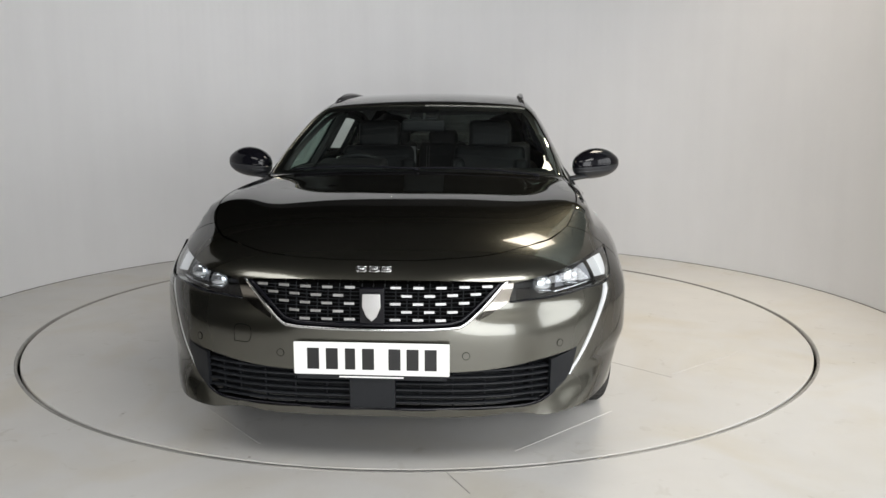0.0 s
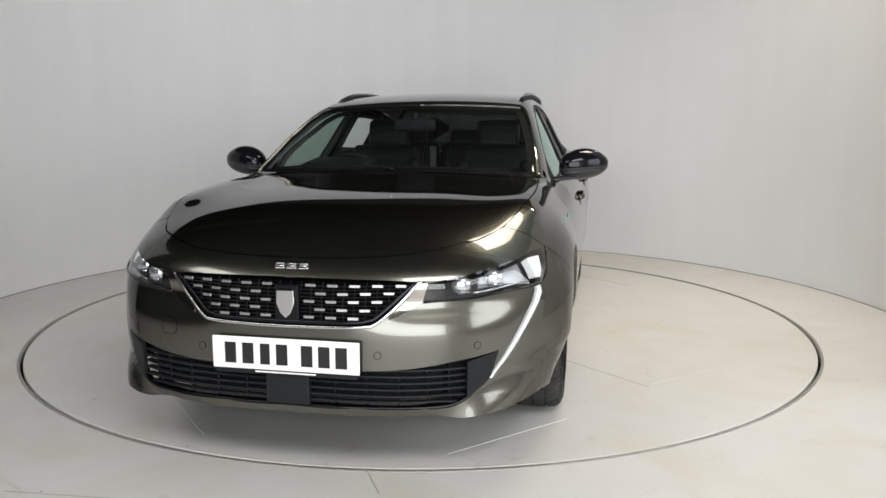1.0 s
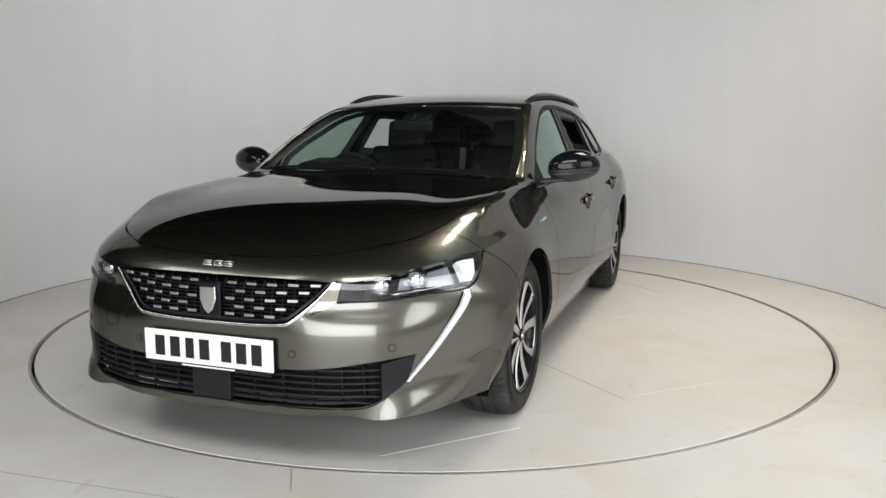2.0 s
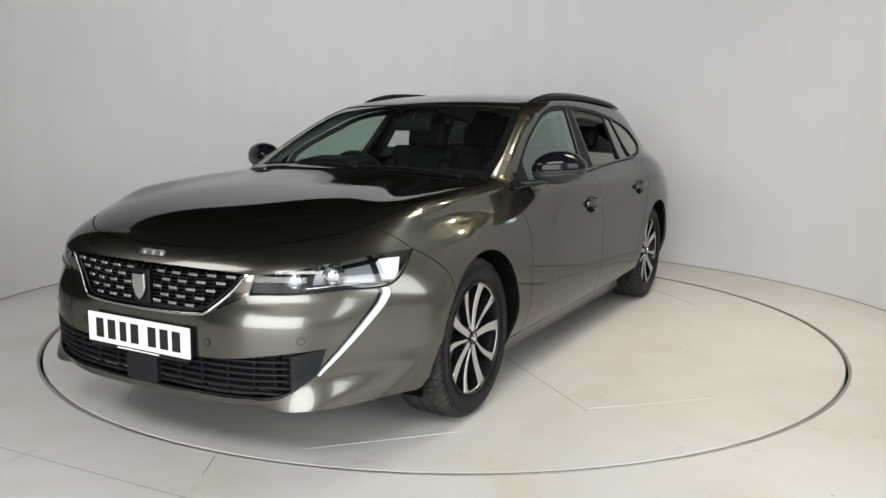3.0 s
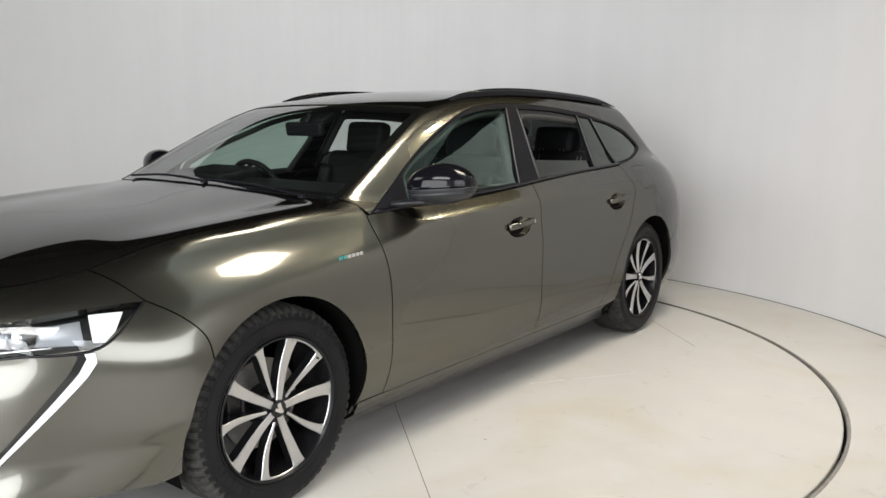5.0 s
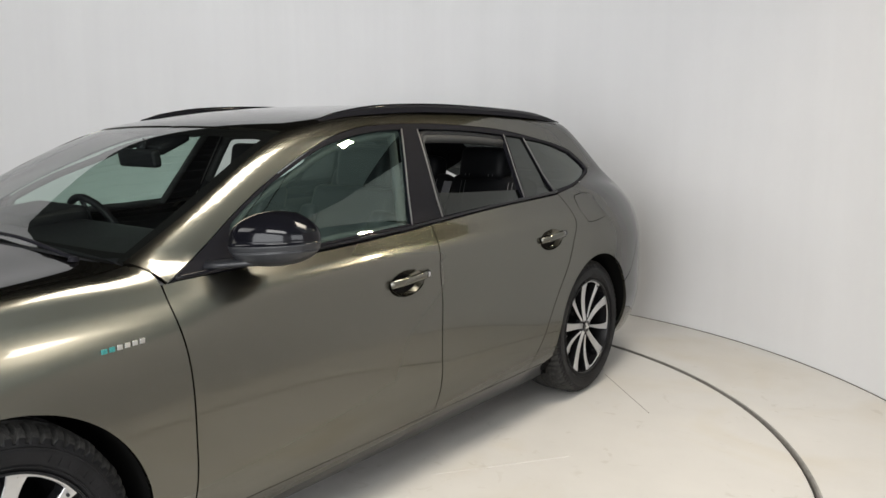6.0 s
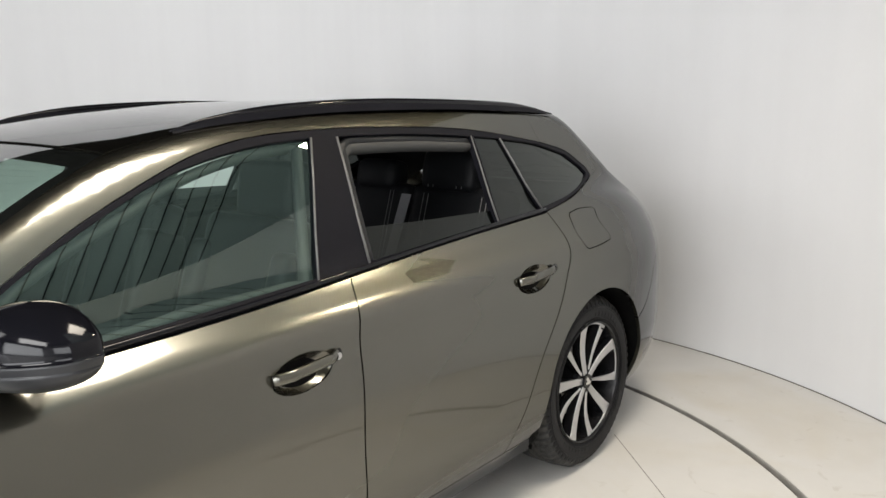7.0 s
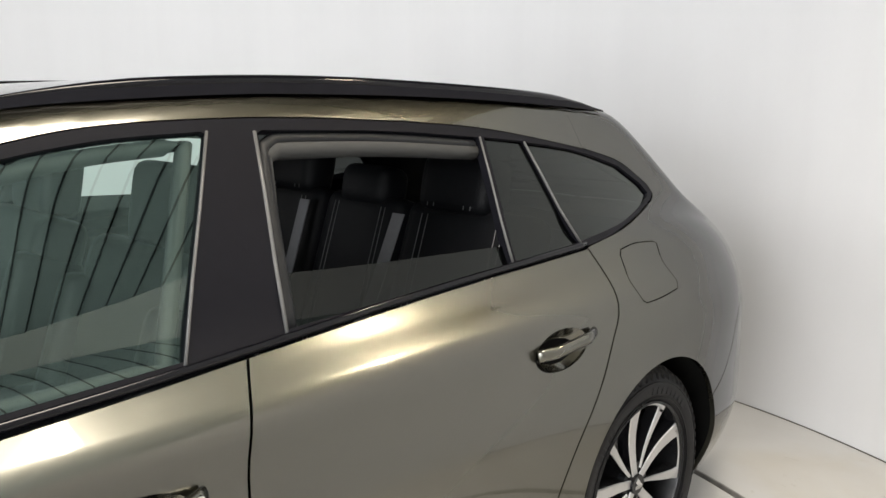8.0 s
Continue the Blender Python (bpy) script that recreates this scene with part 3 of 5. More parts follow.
rear_edge = [side(1.252, 0.999), side(1.222, 0.90), side(1.165, 0.80), side(1.09, 0.69), side(1.005, 0.58), side(0.93, 0.46), side(0.87, 0.34), side(0.84, 0.247)]
rdoor = loop([side(0.236, 0.955), side(0.7, 0.979), side(1.252, 0.999)], rear_edge, [side(0.84, 0.247), side(0.168, 0.247)], split[::-1])
DOORS = {}
for nm, outline, (hy, hz) in (("front_door", fdoor, HANDLES[0]), ("rear_door", rdoor, HANDLES[1])):
    cup = ellipse_side(hy - 0.01, hz, 0.095, 0.044, radians(4))
    DOORS[nm] = panel(nm, outline, (0.95, 0, 0.3), PAINT, car, mirror="both", holes=[cup])

    def bowl(p, hy=hy, hz=hz):
        r = ((p[:, 1] - hy + 0.01) / 0.097) ** 2 + ((p[:, 2] - hz) / 0.046) ** 2
        return 0.03 * np.clip(1 - r**1.5, 0, 1) + 0.001

    data = panel_data(cup, (0.95, 0, 0.3), gap=0, step=0.012, inset=bowl, flange=0)
    for door, dat in zip(DOORS[nm], (data, flipped(data))):
        obj("handle_recess", dat[0], dat[1], PAINT, door, normals=dat[2])
sill = loop([side(-1.03, 0.247), side(0.84, 0.247)], [side(0.9, 0.247), side(1.045, 0.247)], [side(1.06, 0.19), side(0.9, 0.158), side(-1.0, 0.158), side(-1.02, 0.19)])
panel("sill", sill, (1, 0, -0.3), PAINT, car, mirror="both", gap=0.0008)
# daylight opening of the side windows
dlo_low = [side(-0.885, 0.909), side(-0.3, 0.932), side(0.0, 0.945), side(0.236, 0.958), side(0.7, 0.982), side(1.252, 1.002), side(1.45, 1.026), side(1.62, 1.056), side(1.71, 1.076)]
dlo_tip = [side(1.71, 1.076), side(1.744, 1.093), side(1.732, 1.118)]
dlo_up = [side(1.732, 1.118), side(1.61, 1.192), side(1.43, 1.238), side(1.02, 1.301), side(0.66, 1.325), side(0.385, 1.332), side(0.13, 1.324), side(-0.02, 1.304), side(-0.16, 1.266), side(-0.40, 1.171), side(-0.585, 1.077), side(-0.755, 0.974), side(-0.885, 0.909)]
# rear quarter up to the roof edge
arch_r = arc_side(RY, 200, -6)
FUEL = loop([side(1.365, 0.986), side(1.44, 0.993), side(1.527, 0.989)], [side(1.536, 0.982), side(1.50, 0.942), side(1.508, 0.893)], [side(1.495, 0.876), side(1.40, 0.868), side(1.328, 0.866)], [side(1.313, 0.874), side(1.305, 0.92), side(1.345, 0.975)])
tail = [top(0.53, 1.42), top(0.515, 1.62), top(0.475, 1.78)]
d_edge = [top(0.475, 1.78), (0.52, 1.93, 1.17), (0.58, 2.09, 1.05), (0.63, 2.20, 0.985), (0.67, 2.23, 0.955)]
lamp_edge = [(0.67, 2.24, 0.955), (0.74, 2.19, 0.935), (0.785, 2.12, 0.885), (0.775, 2.14, 0.82), (0.74, 2.20, 0.785)]
qbump = [(0.74, 2.20, 0.785), side(2.02, 0.74), side(1.93, 0.69), side(1.87, 0.62), side(1.80, 0.56), side(RY + ARCH * math.cos(radians(30)), 0.340 + ARCH * math.sin(radians(30)))]
quarter = loop([side(1.252, 1.002), side(1.45, 1.026), side(1.62, 1.056), side(1.71, 1.076)], dlo_tip, dlo_up[:3], [dlo_up[2], top(0.53, 1.42)], tail, d_edge, lamp_edge, qbump, arc_side(RY, 30, 200), [side(1.045, 0.247), side(0.84, 0.247)], rear_edge[::-1])
panel("rear_quarter", quarter, (1, 0.35, 0.35), PAINT, car, mirror="both", holes=[FUEL], step=0.025)
panel("fuel_flap", FUEL, (1, 0.15, 0.3), PAINT, car, gap=0.003, step=0.02)
data = flipped(panel_data(FUEL, (1, 0.15, 0.3), gap=0.0, step=0.03))
obj("quarter_cover", data[0], data[1], PAINT, car, normals=data[2])
rear_lamp = loop(lamp_edge, [(0.74, 2.20, 0.785), (0.60, 2.34, 0.80)], [(0.60, 2.34, 0.80), (0.58, 2.33, 0.95), (0.67, 2.24, 0.955)])
panel("rear_lamp", rear_lamp, (0.75, 0.65, 0.1), TAIL_LENS, car, mirror="both", step=0.02)
rbump = loop(qbump, arc_side(RY, 30, -20), [side(1.80, 0.215), (0.6, 2.3, 0.22), (0, 2.36, 0.22)], [(0, 2.36, 0.22), (0, 2.41, 0.80)], [(0, 2.41, 0.80), (0.60, 2.34, 0.80), (0.74, 2.20, 0.785)])
panel("rear_bumper", rbump, (0.65, 0.75, 0), PAINT, car, mirror="join")
tailgate = loop([(0, 2.41, 0.80), (0.60, 2.34, 0.80)], [(0.60, 2.34, 0.80), (0.58, 2.32, 0.95)], [(0.58, 2.32, 0.95), (0.55, 2.30, 0.99), (0, 2.33, 1.0)])
panel("tailgate", tailgate, (0.2, 0.9, 0.2), PAINT, car, mirror="join")
# front bumper: one skin with the grille, intake, lamp and light-blade openings
grille_up = [nose(0, 0.702), nose(0.2, 0.702), nose(0.32, 0.700), nose(0.44, 0.694)]
grille_low = [nose(0.44, 0.694), nose(0.37, 0.618), nose(0.305, 0.562), nose(0.27, 0.552), nose(0.15, 0.545), nose(0, 0.543)]
intake_up = [nose(0, 0.398), nose(0.26, 0.398), nose(0.42, 0.409), nose(0.55, 0.428), nose(0.68, 0.446)]
intake_low = [nose(0.68, 0.446), nose(0.655, 0.352), nose(0.59, 0.292), nose(0.48, 0.270), nose(0.2, 0.268), nose(0, 0.268)]
lamp_up = [lamp_tip, side(-1.915, 0.755), nose(0.70, 0.737), nose(0.60, 0.714), nose(0.47, 0.690)]
lamp_low = [nose(0.47, 0.690), nose(0.455, 0.628), nose(0.60, 0.634), nose(0.71, 0.646), side(-1.955, 0.655), lamp_tip]
LAMP = loop(lamp_up, [nose(0.47, 0.690), nose(0.455, 0.628)], lamp_low[1:-1], [side(-1.955, 0.655), lamp_tip])
BLADE_OUT = [side(-1.965, 0.645), side(-1.985, 0.585), nose(0.676, 0.350)]
BLADE_IN = [nose(0.660, 0.356), side(-2.022, 0.600), side(-2.008, 0.643)]
BLADE = loop(BLADE_OUT, BLADE_IN)
bumper = loop(hood_front + [top(0.672, -1.90)], [top(0.672, -1.90), lamp_tip], bump_line, arch_front_low, [arch_front_low[-1], side(-1.80, 0.235), (0.87, -1.90, 0.233), (0.84, -2.02, 0.238), (0.785, -2.10, 0.24), (0.711, -2.18, 0.24), (0.645, -2.245, 0.238), (0.56, -2.30, 0.236), (0.45, -2.315, 0.233), (0.2, -2.33, 0.234), (0, -2.33, 0.235)], [(0, -2.33, 0.232), intake_low[-1]], intake_low[::-1][:-2], [intake_low[1], intake_low[0]], intake_up[::-1], [intake_up[0], grille_low[-1]], grille_low[::-1], grille_up[::-1])
panel("front_bumper", bumper, (0.62, -0.78, 0.08), PAINT, car, mirror="join", holes=[LAMP, BLADE], step=0.022, flange=0.03, gap=0.001)
# windscreen, roof, pillars
ws_side = [top(0.715, -0.965), top(0.69, -0.76), top(0.65, -0.56), top(0.605, -0.39), top(0.566, -0.28)]
ws_head = [top(0.566, -0.28), top(0.3, -0.30), top(0, -0.315)]
ws_foot = [top(0, -1.055), top(0.3, -1.04), top(0.6, -1.0), top(0.715, -0.965)]
wind = loop(ws_foot, ws_side, ws_head)
panel("windscreen", wind, (0, -0.5, 0.85), GLASS_WIND, car, "lightly tinted windscreen", mirror="join", inset=0.004, flange=0, step=0.04)[0].visible_shadow = False
roof_edge = [top(0.566, -0.28), top(0.562, -0.08), top(0.556, 0.3), top(0.553, 0.8), top(0.53, 1.42)]
panel("roof", loop(ws_head[::-1], roof_edge, tail, [top(0.475, 1.78), top(0, 1.85)]), (0, 0, 1), PAINT, car, mirror="join")
cant = loop(ws_side, roof_edge, [top(0.53, 1.42), dlo_up[2]], dlo_up[2:], [side(-0.885, 0.909), top(0.765, -0.92), top(0.715, -0.965)])
panel("roof_side", cant, (0.7, -0.15, 0.7), PAINT, car, mirror="both", gap=0.001, step=0.025)
seam = [top(0.53, 1.42), dlo_up[2]]
strip = loop([tuple(np.array(q) + (0, 0.008, 0)) for q in seam], [tuple(np.array(q) - (0, 0.008, 0)) for q in seam[::-1]])
panel("roof_joint", strip, (0.7, 0.1, 0.7), PAINT, car, mirror="both", gap=0, flange=0, inset=0.0004, step=0.008)
# black window surround with its openings
F_OPEN = loop([side(-0.655, 0.939), side(-0.3, 0.951), side(0.132, 0.969)], [side(0.132, 0.969), side(0.285, 1.305)], [side(0.275, 1.309), side(0.07, 1.296), side(-0.16, 1.251), side(-0.40, 1.157), side(-0.54, 1.090), side(-0.625, 1.040)], [side(-0.632, 1.035), side(-0.655, 0.939)])
R_OPEN = loop([side(0.330, 0.979), side(0.950, 1.002)], [side(0.955, 1.005), side(0.998, 1.276)], [side(0.995, 1.280), side(0.7, 1.301), side(0.40, 1.309)], [side(0.388, 1.304), side(0.330, 0.979)])
Q_OPEN = loop([side(0.973, 1.004), side(1.234, 1.014)], [side(1.2365, 1.016), side(1.1675, 1.262)], [side(1.163, 1.265), side(1.018, 1.279)])
Q2_OPEN = loop([side(1.2405, 1.015), side(1.45, 1.036), side(1.62, 1.066), side(1.69, 1.084)], [side(1.712, 1.096), side(1.69, 1.122), side(1.59, 1.182)], [side(1.59, 1.182), side(1.40, 1.231), side(1.1705, 1.263)])
trim = loop(dlo_low, dlo_tip, dlo_up)
panel("window_surround", trim, (1, 0, 0.42), TRIM_BLACK, car, "black window surround and centre pillar", mirror="both", holes=[F_OPEN, R_OPEN, Q_OPEN, Q2_OPEN], step=0.03, flange=0.02, inset=-0.001)
for nm, op, mat in (("front_side_window", F_OPEN, GLASS_CLEAR), ("quarter_window", Q_OPEN, GLASS_DARK), ("quarter_window", Q2_OPEN, GLASS_DARK)):
    for ob in panel(nm, op, (1, 0, 0.42), mat, car, mirror="both", gap=-0.004, inset=0.007, flange=0, step=0.025):
        ob.visible_shadow = False
# rear door glass, wound half down on both flanks
R_HALF = loop([side(0.328, 0.977), side(0.952, 1.000)], [side(0.955, 1.003), side(0.965, 1.036)], [side(0.963, 1.039), side(0.6, 1.053), side(0.348, 1.066)], [side(0.346, 1.064), side(0.328, 0.977)])
for ob in panel("rear_side_window", R_HALF, (1, 0, 0.42), GLASS_DARK, car, "dark privacy glass wound half down", mirror="both", gap=-0.002, inset=0.012, flange=0.004, step=0.05):
    ob.visible_shadow = False
REAR = loop([top(0, 1.85), top(0.475, 1.78)], d_edge[:3] + [(0.55, 2.30, 0.99)], [(0.55, 2.30, 0.99), (0, 2.33, 1.0)])
panel("rear_window", REAR, (0.1, 0.9, 0.45), GLASS_DARK, car, mirror="join", flange=0, step=0.05)[0].visible_shadow = False


# ---- inner shell: dark liners behind the skin ----
def liner(name, outline, d, mat, inset, mirror="both"):
    return panel(name, outline, d, mat, car, mirror=mirror, inset=inset, flange=0, gap=0, step=0.08)


in_door = loop([side(-0.93, 0.90), side(0.172, 0.935), side(1.3, 0.96)], [side(1.3, 0.96), side(1.3, 0.78)], [side(1.0, 0.66), side(0.83, 0.18), side(-0.98, 0.18)])
liner("door_liner", in_door, (1, 0, 0.2), LEATHER, 0.05)
liner("door_inner_skin", in_door, (1, 0, 0.2), DARK, 0.022)
rear_in = loop([side(1.3, 0.96), side(1.75, 1.04), side(1.76, 1.10), side(1.45, 1.23), side(1.6, 1.27), side(1.95, 1.2), side(2.1, 0.95), side(2.0, 0.78)], [side(1.3, 0.78), side(1.3, 0.96)])
liner("quarter_liner", rear_in, (1, 0.2, 0.2), SATIN_BLACK, 0.03)
liner("headlining", loop(ws_head[::-1], roof_edge, tail, [top(0.475, 1.78), top(0, 1.85)]), (0, 0, 1), HEADLINER, 0.03, "join")
liner("pillar_liner", cant, (0.7, -0.15, 0.7), HEADLINER, 0.025)
liner("hood_liner", loop(hood_front, hood_side, hood_rear), (0, -0.1, 1), DARK, 0.03, "join")
for nm, c, size in (("floor_pan", (0, 0.1, 0.185), (1.48, 1.9, 0.03)), ("undertray", (0, -1.9, 0.275), (0.95, 0.5, 0.03)), ("radiator_block", (0, -1.95, 0.48), (1.05, 0.5, 0.36)), ("boot_floor", (0, 1.75, 0.4), (1.0, 0.8, 0.5)), ("bulkhead", (0, -0.98, 0.55), (1.5, 0.04, 0.7)), ("engine_block", (0, -1.43, 0.5), (0.9, 0.5, 0.5))):
    part(nm, box(bmesh.new(), c, size), DARK, car)
for cy in (FY, RY):
    for sg in (1, -1):
        v, f = [], []
        for i in range(25):
            a = radians(-28 + 236 * i / 24)
            ly, lz = cy + 0.370 * math.cos(a), 0.34 + 0.370 * math.sin(a)
            for xx in (0.5, side(ly, max(lz, 0.2))[0] - 0.012):
                v.append((sg * xx, ly, lz))
        f = [(2 * i, 2 * i + 1, 2 * i + 3, 2 * i + 2) for i in range(24)]
        obj("wheel_arch_liner", v, f, DARK, car, smooth=True)
        part("wheel_well_back", box(bmesh.new(), (sg * 0.5, cy, 0.45), (0.02, 0.75, 0.5)), DARK, car)


# ---- wheels ----
def make_wheel():
    w = new("wheel")
    # tyre: turned about the wheel's axis, with cross grooves on the shoulders
    prof = [(-0.105, 0.232), (-0.116, 0.25), (-0.119, 0.285), (-0.112, 0.312), (-0.100, 0.324), (-0.088, 0.331), (-0.058, 0.3345), (-0.054, 0.328), (-0.048, 0.328), (-0.044, 0.335), (-0.006, 0.3355), (-0.003, 0.328), (0.003, 0.328), (0.006, 0.3355), (0.044, 0.335), (0.048, 0.328), (0.054, 0.328), (0.058, 0.3345), (0.088, 0.331), (0.100, 0.324), (0.112, 0.312), (0.1165, 0.298), (0.1195, 0.285), (0.1195, 0.279), (0.118, 0.26), (0.115, 0.248), (0.109, 0.237), (0.100, 0.231)]
    seg, k = 384, len(prof)
    v, f = [], []
    rnd = random.Random(3)
    worn = [rnd.uniform(-0.002, 0.0015) for _ in range(seg // 6)]
    for i in range(seg):
        a = 2 * math.pi * i / seg
        cut = 0.012 if i % 6 < 2 else -worn[i // 6]
        for x, r in prof:
            rr = r - cut if 0.055 < abs(x) < 0.113 and r > 0.31 else r
            aa = a + (0.02 if abs(x) < 0.05 else 0.0) * x / 0.05
            v.append((x, rr * math.cos(aa), rr * math.sin(aa)))
    for i in range(seg):
        j = (i + 1) % seg
        f += [(i * k + q, i * k + q + 1, j * k + q + 1, j * k + q) for q in range(k - 1)]
    t = obj("tyre", v, f, [RUBBER, TREAD], w, "black rubber tyre with dusty block tread", smooth=True)
    for i, p in enumerate(t.data.polygons):
        p.material_index = 1 if 3 <= i % (k - 1) <= 19 else 0
        p.use_smooth = p.material_index == 0
    # raised marks and ribs on the sidewall
    for a0, count, wide in ((20, 8, 4.2), (200, 8, 4.2), (105, 5, 3.0), (290, 6, 3.0)):
        for j in range(count):
            a = radians(a0 + j * wide * 1.35)
            rot = Euler((a, 0, 0)).to_matrix()
            part("sidewall_mark", box(bmesh.new(), (0.1186, 0.268 * math.cos(a), 0.268 * math.sin(a)), (0.0022, 0.020, 0.268 * radians(wide)), rot), RUBBER, t)
    for r in (0.2475, 0.291):
        ring = [(0.1165 if r < 0.26 else 0.1185, r * math.cos(2 * math.pi * j / 96), r * math.sin(2 * math.pi * j / 96)) for j in range(96)]
        rod("sidewall_rib", ring, 0.0022, RUBBER, t, up=(1, 0, 0), closed=True, seg=6)
    t.data.set_sharp_from_angle(angle=radians(28))
    # rim barrel
    prof = [(0.105, 0.231), (0.110, 0.236), (0.114, 0.2365), (0.114, 0.231), (0.105, 0.2275), (0.06, 0.222), (-0.02, 0.205), (-0.1, 0.21)]
    v, f, seg, k = [], [], 96, len(prof)
    for i in range(seg):
        a = 2 * math.pi * i / seg
        v += [(x, r * math.cos(a), r * math.sin(a)) for x, r in prof]
    for i in range(seg):
        j = (i + 1) % seg
        f += [(i * k + q, i * k + q + 1, j * k + q + 1, j * k + q) for q in range(k - 1)]
    rim = obj("rim", v, f, ALLOY_BLACK, w, "black alloy rim", smooth=True)
    lip = []
    for i in range(96):
        a = 2 * math.pi * i / 96
        lip.append((0.1135, 0.2315 * math.cos(a), 0.2315 * math.sin(a)))
    v, f = tube(lip, 0.0015, up=(1, 0, 0), closed=True, seg=6)
    obj("rim_edge", v, f, SATIN_BLACK, rim, "dull black rim edge", smooth=True)
    # brake disc and caliper
    part("brake_disc", cyl(bmesh.new(), (-0.01, 0, 0), (0.012, 0, 0), 0.15, seg=48), STEEL, w, "grey steel brake disc")
    part("brake_caliper", box(bmesh.new(), (0.012, -0.125, 0.03), (0.06, 0.06, 0.13)), ALLOY_BLACK, w, bevel=0.01)
    part("hub", cyl(bmesh.new(), (0.0, 0, 0), (0.088, 0, 0), 0.07, 0.055, 32), ALLOY_BLACK, w, smooth=True)
    # spokes: five pairs of one broad and one slim blade, each pair bridged along the rim
    def blade(name, sections, depth=0.036, bridge=False):
        """A bar through (centre, along, half width, face x) sections: machined face, black flanks."""
        v, f, n = [], [], len(sections) - 1
        for c, t_, half, x in sections:
            for off, dx in ((-half - 0.002, -depth), (-half - 0.0005, -0.003), (-half + 0.0015, 0), (half - 0.0015, 0), (half + 0.0005, -0.003), (half + 0.002, -depth)):
                q = c + t_ * off
                v.append((x + dx, q.y, q.z))
        for i in range(n):
            f += [(i * 6 + q, i * 6 + q + 1, i * 6 + q + 7, i * 6 + q + 6) for q in range(5)]
        f += [tuple(range(6))[::-1], tuple(n * 6 + q for q in range(6))]
        ob = obj(name, v, f, [ALLOY_BLACK, MACHINED], w)
        for i, p in enumerate(ob.data.polygons):
            p.material_index = 1 if i < n * 5 and i % 5 in (1, 2, 3) else 0
        return ob

    def turn(a):
        return Vector((0, math.cos(a), math.sin(a))), Vector((0, -math.sin(a), math.cos(a)))

    def spoke(ang, root, tip, bow, first):
        rows = []
        for i in range(15):
            s = i / 14
            c, t_ = turn(ang + bow * math.sin(math.pi * s))
            wide = root + (tip - root) * s**1.15 + 0.010 * max(0, s - 0.86) / 0.14
            rows.append((c * (first + (0.2305 - first) * s), t_, wide / 2, 0.095 - 0.009 * math.sin(math.pi * s) + 0.010 * s))
        blade("spoke", rows)

    for i in range(5):
        a = radians(2 + 72 * i)
        spoke(a, 0.024, 0.043, radians(1.5), 0.026)
        spoke(a - radians(36), 0.009, 0.031, radians(-2.5), 0.045)
        rows = []
        for j in range(11):
            c, t_ = turn(a - radians(36) * j / 10)
            rows.append((c * 0.2265, -c, 0.0042 + 0.005 * abs(j / 5 - 1) ** 4, 0.1045))
        blade("spoke_bridge", rows, 0.02)
        c, t_ = turn(a - radians(36))
        d = c * 0.050 + t_ * 0.014
        part("wheel_bolt", cyl(bmesh.new(), (0.07, d.y, d.z), (0.090, d.y, d.z), 0.011, 0.009, seg=12), SATIN_BLACK, w, smooth=True)
    cap = part("centre_cap", cyl(bmesh.new(), (0.08, 0, 0), (0.1025, 0, 0), 0.030, 0.028, 32), ALLOY_BLACK, w, smooth=True)
    bm = bmesh.new()
    box(bm, (0.1035, 0.002, 0.003), (0.003, 0.014, 0.034), Euler((radians(18), 0, 0)).to_matrix())
    box(bm, (0.1035, -0.007, -0.003), (0.003, 0.024, 0.010), Euler((radians(-30), 0, 0)).to_matrix())
    box(bm, (0.1035, 0.009, -0.009), (0.003, 0.010, 0.014), Euler((radians(30), 0, 0)).to_matrix())
    part("cap_emblem", bm, CHROME, cap, "plain bright emblem")
    part("valve", cyl(bmesh.new(), (0.09, 0.17, 0.13), (0.108, 0.168, 0.128), 0.004, seg=8), SATIN_BLACK, rim)
    return w


wheel = make_wheel()
wheel.parent = car
wheel.location = (0.768, FY, 0.335)
for x, y, rz, rx in ((0.764, RY, 0, 24), (-0.764, FY, 180, 30), (-0.764, RY, 180, 50)):
    copy_thing(wheel, pose(x, y, 0.335, rx if rz == 0 else -rx, 0, rz)).parent = car


# ---- front face ----
def nose_pts(keys, out=0.0):
    p = snap(np.array([nose(x, z) for x, z in keys]))
    return [tuple(q) for q in p + out * gradient(p)]


def both(line):
    return mirrored(line[::-1])[:-1] + line if abs(line[0][0]) < 1e-4 else line


GRILLE = loop(grille_up, grille_low)
grille = panel("grille", GRILLE, (0.3, -0.95, 0), DARK, car, "black mesh grille set with bright metal dashes", mirror="join", inset=0.042, gap=-0.01, flange=0)[0]
gp = np.array([(p[0], p[2]) for p in GRILLE])
box_mesh = None
rows, pitch = 5, 0.0765
for r in range(rows):
    z = 0.684 - 0.0272 * r
    for i in range(-7, 8):
        x = (i + (0.5 if r % 2 else 0)) * pitch
        if abs(x) < 0.06 or abs(x) > 0.42 or not inside_poly(np.array([abs(x) + 0.012]), np.array([z - 0.004]), gp)[0]:
            continue
        p = np.array(nose(x, z))
        n = gradient(p)
        q = p - 0.012 * n
        if box_mesh is None:
            bm = bmesh.new()
            box(bm, (0, 0, 0), (0.037, 0.014, 0.0115))
            bmesh.ops.bevel(bm, geom=list(bm.edges), offset=0.0015, segments=1, affect="EDGES")
            box_mesh = bpy.data.meshes.new("grille_dash")
            bm.to_mesh(box_mesh)
            bm.free()
            box_mesh.materials.append(SATIN_CHROME)
        ob = new("grille_dash", box_mesh)
        ob.parent, ob.location = grille, q
        ob.rotation_euler = (0, 0, math.atan2(n[0], -n[1]))
